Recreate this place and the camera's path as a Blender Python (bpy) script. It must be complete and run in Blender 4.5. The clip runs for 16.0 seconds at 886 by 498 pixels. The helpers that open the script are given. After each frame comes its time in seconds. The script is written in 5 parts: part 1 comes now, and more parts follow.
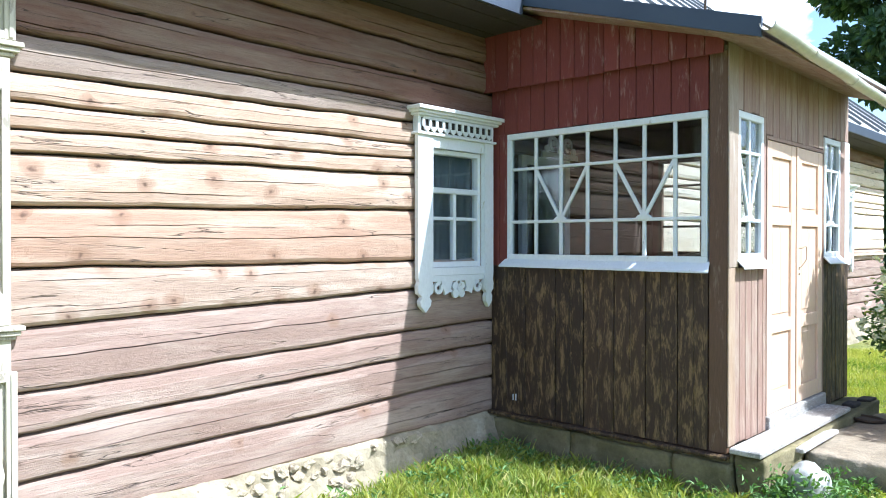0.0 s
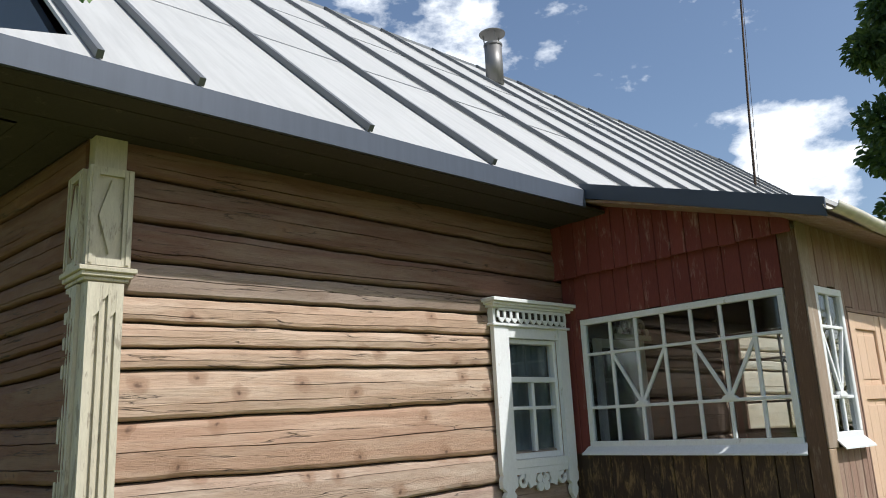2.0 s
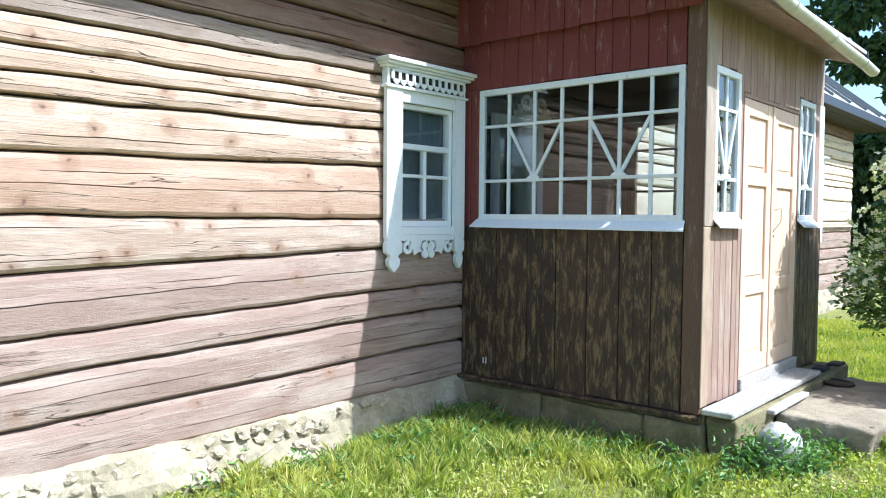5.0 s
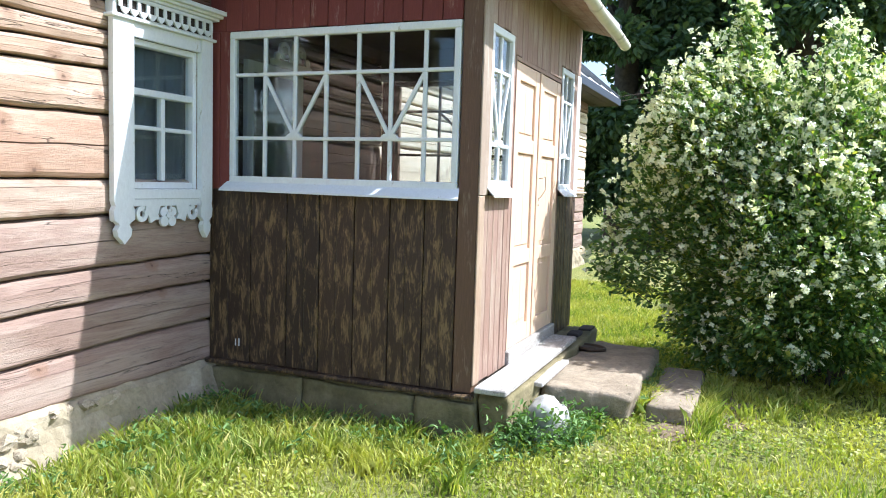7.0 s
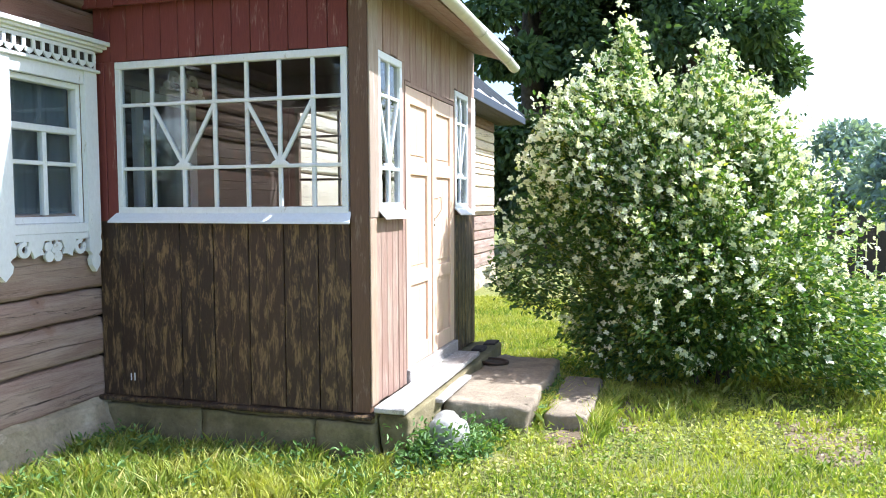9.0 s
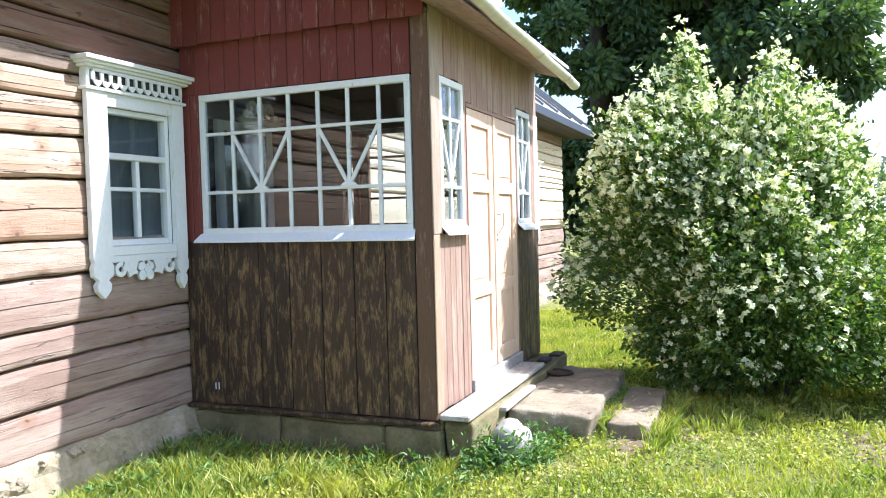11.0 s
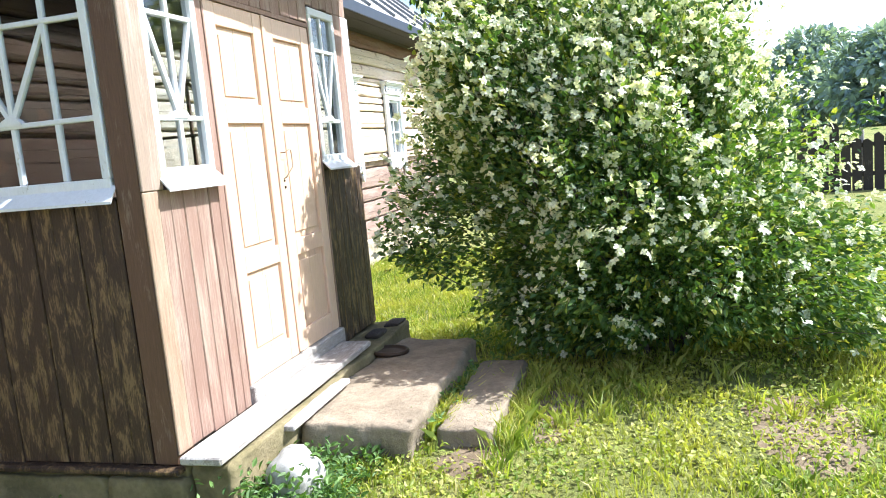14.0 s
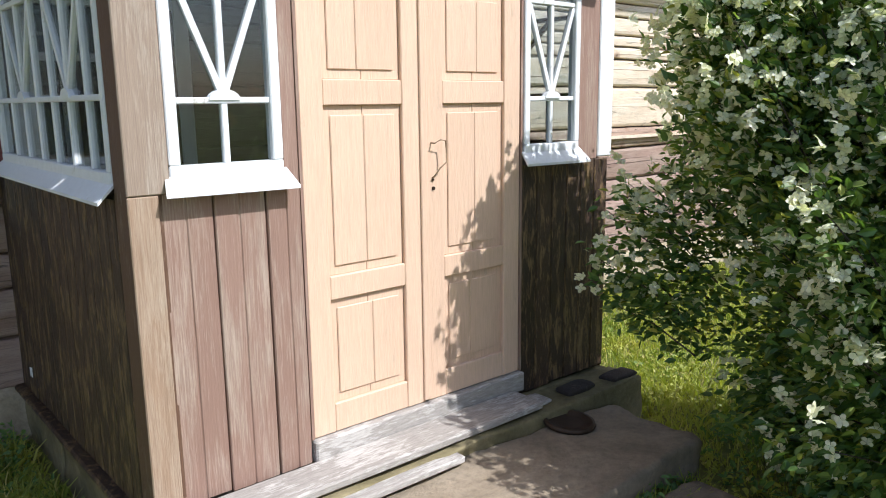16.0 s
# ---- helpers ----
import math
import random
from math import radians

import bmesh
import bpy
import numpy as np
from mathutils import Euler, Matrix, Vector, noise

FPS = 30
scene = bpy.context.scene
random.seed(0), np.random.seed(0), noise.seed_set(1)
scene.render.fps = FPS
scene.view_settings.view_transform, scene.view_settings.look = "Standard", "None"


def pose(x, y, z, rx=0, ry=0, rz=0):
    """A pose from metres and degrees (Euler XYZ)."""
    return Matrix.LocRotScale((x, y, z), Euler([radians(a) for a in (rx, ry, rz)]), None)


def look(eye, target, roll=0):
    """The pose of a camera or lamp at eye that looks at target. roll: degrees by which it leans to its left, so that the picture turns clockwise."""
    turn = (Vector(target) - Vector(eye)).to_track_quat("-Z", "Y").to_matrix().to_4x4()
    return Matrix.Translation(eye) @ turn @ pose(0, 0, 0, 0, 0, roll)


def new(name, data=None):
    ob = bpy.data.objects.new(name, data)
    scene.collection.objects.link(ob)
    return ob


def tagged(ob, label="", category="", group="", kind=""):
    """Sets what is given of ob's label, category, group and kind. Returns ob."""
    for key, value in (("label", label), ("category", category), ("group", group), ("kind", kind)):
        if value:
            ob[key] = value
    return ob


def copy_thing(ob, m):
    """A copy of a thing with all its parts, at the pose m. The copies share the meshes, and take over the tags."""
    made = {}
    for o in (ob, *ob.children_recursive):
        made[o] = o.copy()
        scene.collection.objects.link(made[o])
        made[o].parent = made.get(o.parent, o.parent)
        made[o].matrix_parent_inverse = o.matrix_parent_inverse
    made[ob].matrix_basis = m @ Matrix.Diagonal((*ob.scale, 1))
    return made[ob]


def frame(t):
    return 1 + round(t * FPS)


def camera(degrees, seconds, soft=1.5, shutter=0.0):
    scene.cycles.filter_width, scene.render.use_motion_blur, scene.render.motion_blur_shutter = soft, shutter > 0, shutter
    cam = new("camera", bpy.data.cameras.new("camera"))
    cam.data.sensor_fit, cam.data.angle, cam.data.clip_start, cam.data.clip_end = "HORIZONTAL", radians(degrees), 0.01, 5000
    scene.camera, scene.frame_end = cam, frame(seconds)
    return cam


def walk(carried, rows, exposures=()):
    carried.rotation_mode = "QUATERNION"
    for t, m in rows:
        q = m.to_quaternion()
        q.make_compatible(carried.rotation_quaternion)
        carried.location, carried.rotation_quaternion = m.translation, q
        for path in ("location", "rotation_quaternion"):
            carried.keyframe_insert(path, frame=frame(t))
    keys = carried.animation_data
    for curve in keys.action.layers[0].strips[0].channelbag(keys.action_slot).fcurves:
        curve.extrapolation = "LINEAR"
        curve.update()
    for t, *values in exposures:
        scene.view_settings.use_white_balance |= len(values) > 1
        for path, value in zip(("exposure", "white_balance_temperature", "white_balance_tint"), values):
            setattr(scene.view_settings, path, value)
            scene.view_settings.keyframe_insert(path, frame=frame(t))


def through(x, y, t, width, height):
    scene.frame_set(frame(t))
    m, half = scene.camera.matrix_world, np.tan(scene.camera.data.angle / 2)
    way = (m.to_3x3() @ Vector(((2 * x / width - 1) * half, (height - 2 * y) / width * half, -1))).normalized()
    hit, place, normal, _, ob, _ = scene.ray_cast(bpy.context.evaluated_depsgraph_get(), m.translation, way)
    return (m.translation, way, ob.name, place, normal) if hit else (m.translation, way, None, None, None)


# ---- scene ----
cam = camera(60.5, 16.0, 1.0)
PATH = [
    (0, (-5.044, -2.134, 1.638), (-3.592, -0.758, 1.62), 0.0),
    (0.5, (-5.105, -2.131, 1.734), (-3.659, -0.769, 1.964), -1.0),
    (1, (-5.158, -2.157, 1.807), (-3.791, -0.769, 2.258), -2.1),
    (1.5, (-5.183, -2.157, 1.811), (-3.849, -0.762, 2.335), -2.5),
    (2, (-5.223, -2.129, 1.732), (-3.909, -0.69, 2.181), -2.7),
    (2.5, (-5.165, -2.133, 1.684), (-3.919, -0.587, 1.926), -2.6),
    (3, (-5.062, -2.167, 1.671), (-3.949, -0.506, 1.725), -1.8),
    (3.5, (-5.025, -2.149, 1.612), (-3.947, -0.464, 1.62), -1.7),
    (4, (-4.941, -2.155, 1.549), (-3.681, -0.602, 1.529), -1.0),
    (4.5, (-4.905, -2.147, 1.518), (-3.486, -0.739, 1.451), 0.3),
    (4.7, (-4.911, -2.108, 1.506), (-3.457, -0.736, 1.433), 0.4),
    (7, (-4.457, -1.626, 1.541), (-2.617, -0.863, 1.365), 1.8),
    (7.5, (-4.281, -1.583, 1.536), (-2.372, -1.011, 1.361), 1.2),
    (8, (-4.216, -1.622, 1.559), (-2.299, -1.079, 1.385), 0.5),
    (8.5, (-4.323, -1.593, 1.568), (-2.405, -1.051, 1.408), 0.1),
    (9, (-4.483, -1.831, 1.554), (-2.57, -1.258, 1.434), -0.3),
    (9.5, (-4.575, -2.024, 1.544), (-2.702, -1.327, 1.468), -0.6),
    (10, (-4.718, -2.03, 1.575), (-2.861, -1.291, 1.502), -0.9),
    (12.3, (-4.304, -1.854, 1.544), (-2.454, -1.101, 1.456), -2.1),
    (12.5, (-4.185, -1.832, 1.548), (-2.326, -1.104, 1.43), -2.3),
    (13, (-3.757, -1.749, 1.545), (-1.877, -1.091, 1.357), -2.7),
    (13.5, (-3.316, -1.934, 1.511), (-1.408, -1.4, 1.239), -5.3),
    (14, (-2.885, -2.138, 1.555), (-0.975, -1.614, 1.282), -5.2),
    (14.5, (-2.36, -2.252, 1.582), (-0.487, -1.607, 1.304), -2.8),
    (15, (-1.839, -2.5, 1.614), (-0.073, -1.602, 1.334), -2.8),
    (15.5, (-1.357, -2.66, 1.69), (0.163, -1.394, 1.395), -3.4),
    (16, (-0.876, -2.705, 1.776), (0.403, -1.215, 1.395), -0.7),
]
EXPOSURES = [(0, 1.25, 5350, 7), (0.25, 0.75, 5450, 6), (0.6, -0.05, 5400, 4), (1.5, 0.03, 5800, 6), (2.3, 0.12, 6400, 10), (2.7, 1.05, 5650, 7), (4.0, 1.3, 5500, 6), (4.7, 1.15, 5300, 5), (7, 1.22, 5650, 10), (8.5, 1.3, 5650, 12), (10, 1.55, 5650, 12), (12.5, 1.15, 5750, 12),
             (13.2, 1.2, 5800, 12), (14, 1.4, 5850, 11), (14.7, 1.45, 5900, 11), (15.1, 1.3, 5900, 12), (15.5, 0.75, 5900, 12), (16, 0.45, 5900, 12)]
walk(cam, [(t, look(eye, target, roll)) for t, eye, target, roll in PATH], EXPOSURES)

# ---- world and sun ----
SUN = Vector((0.385, -1.0, 1.25)).normalized()
SUN_ELEV = math.asin(SUN.z)
SUN_ROT = math.atan2(SUN.x, SUN.y)
world = bpy.data.worlds.new("world")
scene.world = world
world.use_nodes = True
wn, wl = world.node_tree.nodes, world.node_tree.links
wn.clear()
sky = wn.new("ShaderNodeTexSky")
sky.sky_type, sky.sun_disc, sky.sun_elevation, sky.sun_rotation = "NISHITA", False, SUN_ELEV, SUN_ROT
sky.air_density, sky.dust_density, sky.ozone_density = 1.0, 1.8, 1.0
coord = wn.new("ShaderNodeTexCoord")
stretch = wn.new("ShaderNodeMapping")
stretch.inputs["Scale"].default_value = (1.0, 1.0, 1.9)
cloud = wn.new("ShaderNodeTexNoise")
cloud.inputs["Scale"].default_value, cloud.inputs["Detail"].default_value, cloud.inputs["Roughness"].default_value = 6.5, 10.0, 0.58
ramp = wn.new("ShaderNodeValToRGB")
ramp.color_ramp.elements[0].position, ramp.color_ramp.elements[1].position = 0.60, 0.72
mix = wn.new("ShaderNodeMix")
mix.data_type = "RGBA"
mix.inputs["B"].default_value = (9.5, 9.7, 10.0, 1)
back = wn.new("ShaderNodeBackground")
back.inputs["Strength"].default_value = 0.13
out = wn.new("ShaderNodeOutputWorld")
wl.new(coord.outputs["Generated"], stretch.inputs["Vector"])
wl.new(stretch.outputs["Vector"], cloud.inputs["Vector"])
heap = cloud.outputs["Fac"]
for way, inner, outer, lift in (((0.56, 0.665, 0.494), 1.0, 9.0, 0.2), ((0.895, 0.343, 0.272), 0.5, 5.8, 0.19), ((0.805, 0.37, 0.465), 0.5, 4.5, 0.11), ((0.99, -0.1, 0.1), 6.0, 16.0, 0.2)):
    near, fade, add = wn.new("ShaderNodeVectorMath"), wn.new("ShaderNodeMapRange"), wn.new("ShaderNodeMath")
    near.operation, near.inputs[1].default_value = "DOT_PRODUCT", Vector(way).normalized()
    fade.interpolation_type = "SMOOTHSTEP"
    for key, value in (("From Min", math.cos(radians(outer))), ("From Max", math.cos(radians(inner))), ("To Min", 0.0), ("To Max", lift)):
        fade.inputs[key].default_value = value
    wl.new(coord.outputs["Generated"], near.inputs[0])
    wl.new(near.outputs["Value"], fade.inputs["Value"])
    wl.new(heap, add.inputs[0])
    wl.new(fade.outputs["Result"], add.inputs[1])
    heap = add.outputs[0]
wl.new(heap, ramp.inputs["Fac"])
wl.new(ramp.outputs["Color"], mix.inputs["Factor"])
wl.new(sky.outputs["Color"], mix.inputs["A"])
wl.new(mix.outputs["Result"], back.inputs["Color"])
wl.new(back.outputs["Background"], out.inputs["Surface"])
lamp = bpy.data.lights.new("sun", "SUN")
lamp.energy, lamp.angle, lamp.color = 4.5, radians(0.53), (1.0, 0.965, 0.91)
new("sun", lamp).matrix_world = look(SUN * 60, (0, 0, 0))


# ---- materials ----
def material(name, rough=0.8, metal=0.0):
    m = bpy.data.materials.new(name)
    m.use_nodes = True
    n, l = m.node_tree.nodes, m.node_tree.links
    b = n["Principled BSDF"]
    b.inputs["Roughness"].default_value, b.inputs["Metallic"].default_value = rough, metal
    return m, n, l, b


def vec(n, l, scale, kind="Object"):
    c = n.new("ShaderNodeTexCoord")
    p = n.new("ShaderNodeMapping")
    p.inputs["Scale"].default_value = scale
    l.new(c.outputs[kind], p.inputs["Vector"])
    return p.outputs["Vector"]


def own_vec(n, l, scale):
    """Object coordinates shifted by the object's own random number, so that no two pieces carry the same grain."""
    c, p, a = n.new("ShaderNodeTexCoord"), n.new("ShaderNodeMapping"), n.new("ShaderNodeVectorMath")
    k = n.new("ShaderNodeVectorMath")
    k.operation, k.inputs[1].default_value = "SCALE", (0, 0, 0)
    k.inputs[0].default_value, a.operation = (31.7, 53.3, 17.9), "ADD"
    l.new(random_of(n), k.inputs["Scale"])
    l.new(c.outputs["Object"], a.inputs[0])
    l.new(k.outputs["Vector"], a.inputs[1])
    p.inputs["Scale"].default_value = scale
    l.new(a.outputs["Vector"], p.inputs["Vector"])
    return p.outputs["Vector"]


def noise_tex(n, l, v, scale, detail=6.0, rough=0.6, warp=0.0):
    t = n.new("ShaderNodeTexNoise")
    t.inputs["Scale"].default_value, t.inputs["Detail"].default_value = scale, detail
    t.inputs["Roughness"].default_value, t.inputs["Distortion"].default_value = rough, warp
    l.new(v, t.inputs["Vector"])
    return t.outputs["Fac"]


def ramp_of(n, l, fac, stops):
    r = n.new("ShaderNodeValToRGB")
    e = r.color_ramp.elements
    while len(e) < len(stops):
        e.new(0.5)
    for el, (p, c) in zip(e, stops):
        el.position, el.color = p, (*c, 1) if len(c) == 3 else c
    l.new(fac, r.inputs["Fac"])
    return r.outputs["Color"]


def blend(n, l, fac, a, b, mode="MIX"):
    m = n.new("ShaderNodeMix")
    m.data_type, m.blend_type = "RGBA", mode
    for socket, v in (("Factor", fac), ("A", a), ("B", b)):
        if isinstance(v, (int, float)):
            m.inputs[socket].default_value = v
        elif isinstance(v, tuple):
            m.inputs[socket].default_value = (*v, 1)
        else:
            l.new(v, m.inputs[socket])
    return m.outputs["Result"]


def bump(n, l, b, height, strength=0.4, dist=0.01):
    k = n.new("ShaderNodeBump")
    k.inputs["Strength"].default_value, k.inputs["Distance"].default_value = strength, dist
    l.new(height, k.inputs["Height"])
    l.new(k.outputs["Normal"], b.inputs["Normal"])


def random_of(n):
    return n.new("ShaderNodeObjectInfo").outputs["Random"]


def wood_paint(name, dark, light, bare, amount, along=(1.2, 14, 14), rough=0.75, coarse=2.2, contrast=0.75, spread=0.0):
    """Weathered paint on wood: two paint tones by object, grain along one axis, bare wood where the paint is gone."""
    m, n, l, b = material(name, rough)
    v = own_vec(n, l, along)
    grain = noise_tex(n, l, v, 8.0, 10, 0.72, 0.5)
    patch = noise_tex(n, l, own_vec(n, l, tuple(a ** 0.5 for a in along)), coarse, 7, 0.68, 0.5)
    tone = blend(n, l, random_of(n), dark, light)
    tone = blend(n, l, contrast, tone, ramp_of(n, l, grain, [(0.3, (0.45, 0.42, 0.42)), (0.62, (1, 1, 1))]), "MULTIPLY")
    worn = n.new("ShaderNodeMath")
    worn.operation = "MULTIPLY_ADD"
    l.new(grain, worn.inputs[0])
    worn.inputs[1].default_value = 0.6
    l.new(patch, worn.inputs[2])
    mask = ramp_of(n, l, worn.outputs[0], [(0.92 - amount - spread, (0, 0, 0)), (1.0 - amount + spread, (1, 1, 1))])
    bare_tone = blend(n, l, 0.7, bare, ramp_of(n, l, grain, [(0.3, (0.5, 0.47, 0.45)), (0.6, (1, 1, 1))]), "MULTIPLY")
    col = blend(n, l, mask, tone, bare_tone)
    l.new(col, b.inputs["Base Color"])
    bump(n, l, b, grain, 0.55, 0.006)
    return m


def math_node(n, l, op, a, b_=None, c=None):
    m = n.new("ShaderNodeMath")
    m.operation = op
    for k, v in enumerate((a, b_, c)):
        if isinstance(v, (int, float)):
            m.inputs[k].default_value = v
        elif v is not None:
            l.new(v, m.inputs[k])
    return m.outputs[0]


def log_wood(name, low, high, worn, knots=0.6, rough=0.8):
    """Weathered log face: fine grain, faded patches, long wandering drying cracks and knots with a dark heart."""
    m, n, l, b = material(name, rough)
    fine = noise_tex(n, l, own_vec(n, l, (2.2, 2.0, 70)), 3.0, 8, 0.7, 0.4)
    broad = noise_tex(n, l, own_vec(n, l, (0.9, 1.0, 7)), 1.3, 7, 0.62, 0.8)
    fleck = noise_tex(n, l, own_vec(n, l, (5, 4, 26)), 2.0, 6, 0.75, 0.3)
    tone = blend(n, l, random_of(n), low, high)
    tone = blend(n, l, ramp_of(n, l, broad, [(0.44, (0, 0, 0)), (0.66, (1, 1, 1))]), tone, worn)
    tone = blend(n, l, 0.85, tone, ramp_of(n, l, fine, [(0.28, (0.60, 0.57, 0.55)), (0.5, (1, 1, 1)), (0.8, (1.12, 1.12, 1.12))]), "MULTIPLY")
    tone = blend(n, l, 0.6, tone, ramp_of(n, l, fleck, [(0.30, (0.52, 0.48, 0.46)), (0.42, (1, 1, 1)), (0.72, (1.12, 1.10, 1.08))]), "MULTIPLY")
    # cracks: contour lines of a long-drawn noise, broken up by a second one
    wave = noise_tex(n, l, own_vec(n, l, (0.55, 0.4, 9)), 1.0, 5, 0.5, 0.25)
    line = math_node(n, l, "ABSOLUTE", math_node(n, l, "SUBTRACT", wave, 0.5))
    there = ramp_of(n, l, noise_tex(n, l, own_vec(n, l, (1.1, 1, 5)), 1.0, 3, 0.5), [(0.47, (0, 0, 0)), (0.56, (1, 1, 1))])
    crack = blend(n, l, 1.0, ramp_of(n, l, line, [(0.0015, (1, 1, 1)), (0.0055, (0, 0, 0))]), there, "MULTIPLY")
    # knots: uneven spots with a dark heart and a reddish ring
    warp, sway = n.new("ShaderNodeTexNoise"), n.new("ShaderNodeVectorMath")
    warp.inputs["Scale"].default_value, warp.inputs["Detail"].default_value = 11.0, 5.0
    l.new(own_vec(n, l, (1, 1, 1)), warp.inputs["Vector"])
    sway.operation, sway.inputs[1].default_value = "MULTIPLY_ADD", (0.26, 0.0, 0.34)
    l.new(warp.outputs["Color"], sway.inputs[0])
    l.new(own_vec(n, l, (3.6, 1.0, 4.2)), sway.inputs[2])
    apart, flat, vo = n.new("ShaderNodeSeparateXYZ"), n.new("ShaderNodeCombineXYZ"), n.new("ShaderNodeTexVoronoi")
    vo.voronoi_dimensions = "2D"
    vo.inputs["Scale"].default_value = 1.0
    l.new(sway.outputs["Vector"], apart.inputs[0])
    l.new(apart.outputs["X"], flat.inputs["X"])
    l.new(apart.outputs["Z"], flat.inputs["Y"])
    l.new(flat.outputs[0], vo.inputs["Vector"])
    ring = ramp_of(n, l, vo.outputs["Distance"], [(0.03, (0.9, 0.9, 0.9)), (0.11, (0.75, 0.75, 0.75)), (0.19, (0.5, 0.5, 0.5)), (0.25, (0, 0, 0))])
    heart = ramp_of(n, l, vo.outputs["Distance"], [(0.02, (0.8, 0.8, 0.8)), (0.075, (0, 0, 0))])
    chosen = ramp_of(n, l, vo.outputs["Color"], [(0.92 - 0.55 * knots, (0, 0, 0)), (0.95 - 0.55 * knots, (1, 1, 1))])
    ring = blend(n, l, 1.0, ring, chosen, "MULTIPLY")
    heart = blend(n, l, 1.0, heart, chosen, "MULTIPLY")
    tone = blend(n, l, ring, tone, blend(n, l, 0.7, tone, (0.215, 0.115, 0.066)))
    tone = blend(n, l, heart, tone, (0.085, 0.045, 0.028))
    tone = blend(n, l, crack, tone, (0.035, 0.024, 0.018))
    l.new(tone, b.inputs["Base Color"])
    height = math_node(n, l, "MULTIPLY_ADD", crack, -1.6, math_node(n, l, "MULTIPLY_ADD", fleck, 0.5, fine))
    bump(n, l, b, height, 0.6, 0.008)
    return m


LOG = log_wood("log_paint", (0.34, 0.212, 0.142), (0.37, 0.235, 0.16), (0.42, 0.295, 0.212), 0.5)
# reddish-brown top rows, with the shade under the eave put into the colour
LOG_UPPER_SHADE = log_wood("log_upper_shade", (0.155, 0.08, 0.054), (0.185, 0.098, 0.067), (0.22, 0.15, 0.11), 0.4)
# silvery row where the eave shadow ends, dimmed in colour for that shade
LOG_SILVER_SHADE = log_wood("log_silver_shade", (0.24, 0.17, 0.13), (0.27, 0.20, 0.155), (0.33, 0.26, 0.21), 0.3)
LOG_BARE = log_wood("log_bare", (0.38, 0.26, 0.18), (0.42, 0.29, 0.205), (0.48, 0.365, 0.275), 0.9)
LOG_KNOTTY = log_wood("log_knotty", (0.32, 0.225, 0.165), (0.35, 0.25, 0.185), (0.44, 0.345, 0.27), 1.0)
LOG_GREY = log_wood("log_grey", (0.245, 0.163, 0.126), (0.275, 0.185, 0.145), (0.36, 0.275, 0.22), 0.25)
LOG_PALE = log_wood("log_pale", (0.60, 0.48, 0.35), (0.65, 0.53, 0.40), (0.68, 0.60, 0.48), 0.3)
# side and end wall logs: shade of those sides is put into the red-brown
LOG_SHADE_SIDE = log_wood("log_shade_side", (0.14, 0.062, 0.032), (0.165, 0.076, 0.04), (0.18, 0.105, 0.062), 0.4)
# lower rows of the side wall: greyer and darker than those above
LOG_SIDE_LOW = log_wood("log_side_low", (0.085, 0.055, 0.040), (0.10, 0.066, 0.048), (0.13, 0.095, 0.072), 0.2)
# logs within the porch: the unlit room's shade is put into the brown
LOG_INSIDE_DIM = log_wood("log_inside_dim", (0.055, 0.036, 0.026), (0.075, 0.05, 0.036), (0.10, 0.072, 0.054), 0.4)
PLANK_DARK = wood_paint("plank_dark", (0.034, 0.018, 0.010), (0.060, 0.031, 0.017), (0.22, 0.14, 0.062), 0.092, (44, 44, 2.4), 0.6, coarse=3.8, spread=0.018)
PLANK_WORN = wood_paint("plank_worn", (0.17, 0.034, 0.027), (0.21, 0.045, 0.036), (0.33, 0.20, 0.16), 0.015, (40, 40, 2.2), contrast=0.6, spread=0.03)
PLANK_BROWN = wood_paint("plank_brown", (0.125, 0.066, 0.038), (0.145, 0.078, 0.045), (0.24, 0.17, 0.12), 0.0, (22, 22, 1.5), 0.65, contrast=0.6, spread=0.04)
PLANK_RED = wood_paint("plank_red", (0.165, 0.034, 0.027), (0.205, 0.046, 0.037), (0.30, 0.165, 0.13), -0.02, (22, 22, 1.5), contrast=0.6, spread=0.03)
PLANK_FADED = wood_paint("plank_faded", (0.27, 0.165, 0.122), (0.315, 0.20, 0.15), (0.40, 0.31, 0.24), 0.03, (16, 16, 0.6), contrast=0.32, spread=0.14)
WHITE = wood_paint("white_paint", (0.74, 0.76, 0.77), (0.80, 0.81, 0.81), (0.50, 0.47, 0.41), -0.03, (7, 7, 3), 0.55, contrast=0.2)
CREAM = wood_paint("cream_paint", (0.50, 0.455, 0.345), (0.56, 0.515, 0.40), (0.30, 0.26, 0.20), 0.05, (9, 9, 1.5), 0.6, contrast=0.4)
DOOR = wood_paint("door_paint", (0.70, 0.49, 0.345), (0.73, 0.52, 0.37), (0.60, 0.43, 0.31), -0.06, (14, 14, 1.0), 0.5, contrast=0.3)
OLD_WOOD = wood_paint("old_wood", (0.35, 0.32, 0.28), (0.41, 0.38, 0.34), (0.52, 0.49, 0.45), 0.12, (2, 12, 12), 0.85)
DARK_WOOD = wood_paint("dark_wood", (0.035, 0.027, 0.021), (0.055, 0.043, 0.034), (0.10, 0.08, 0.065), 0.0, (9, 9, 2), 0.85)


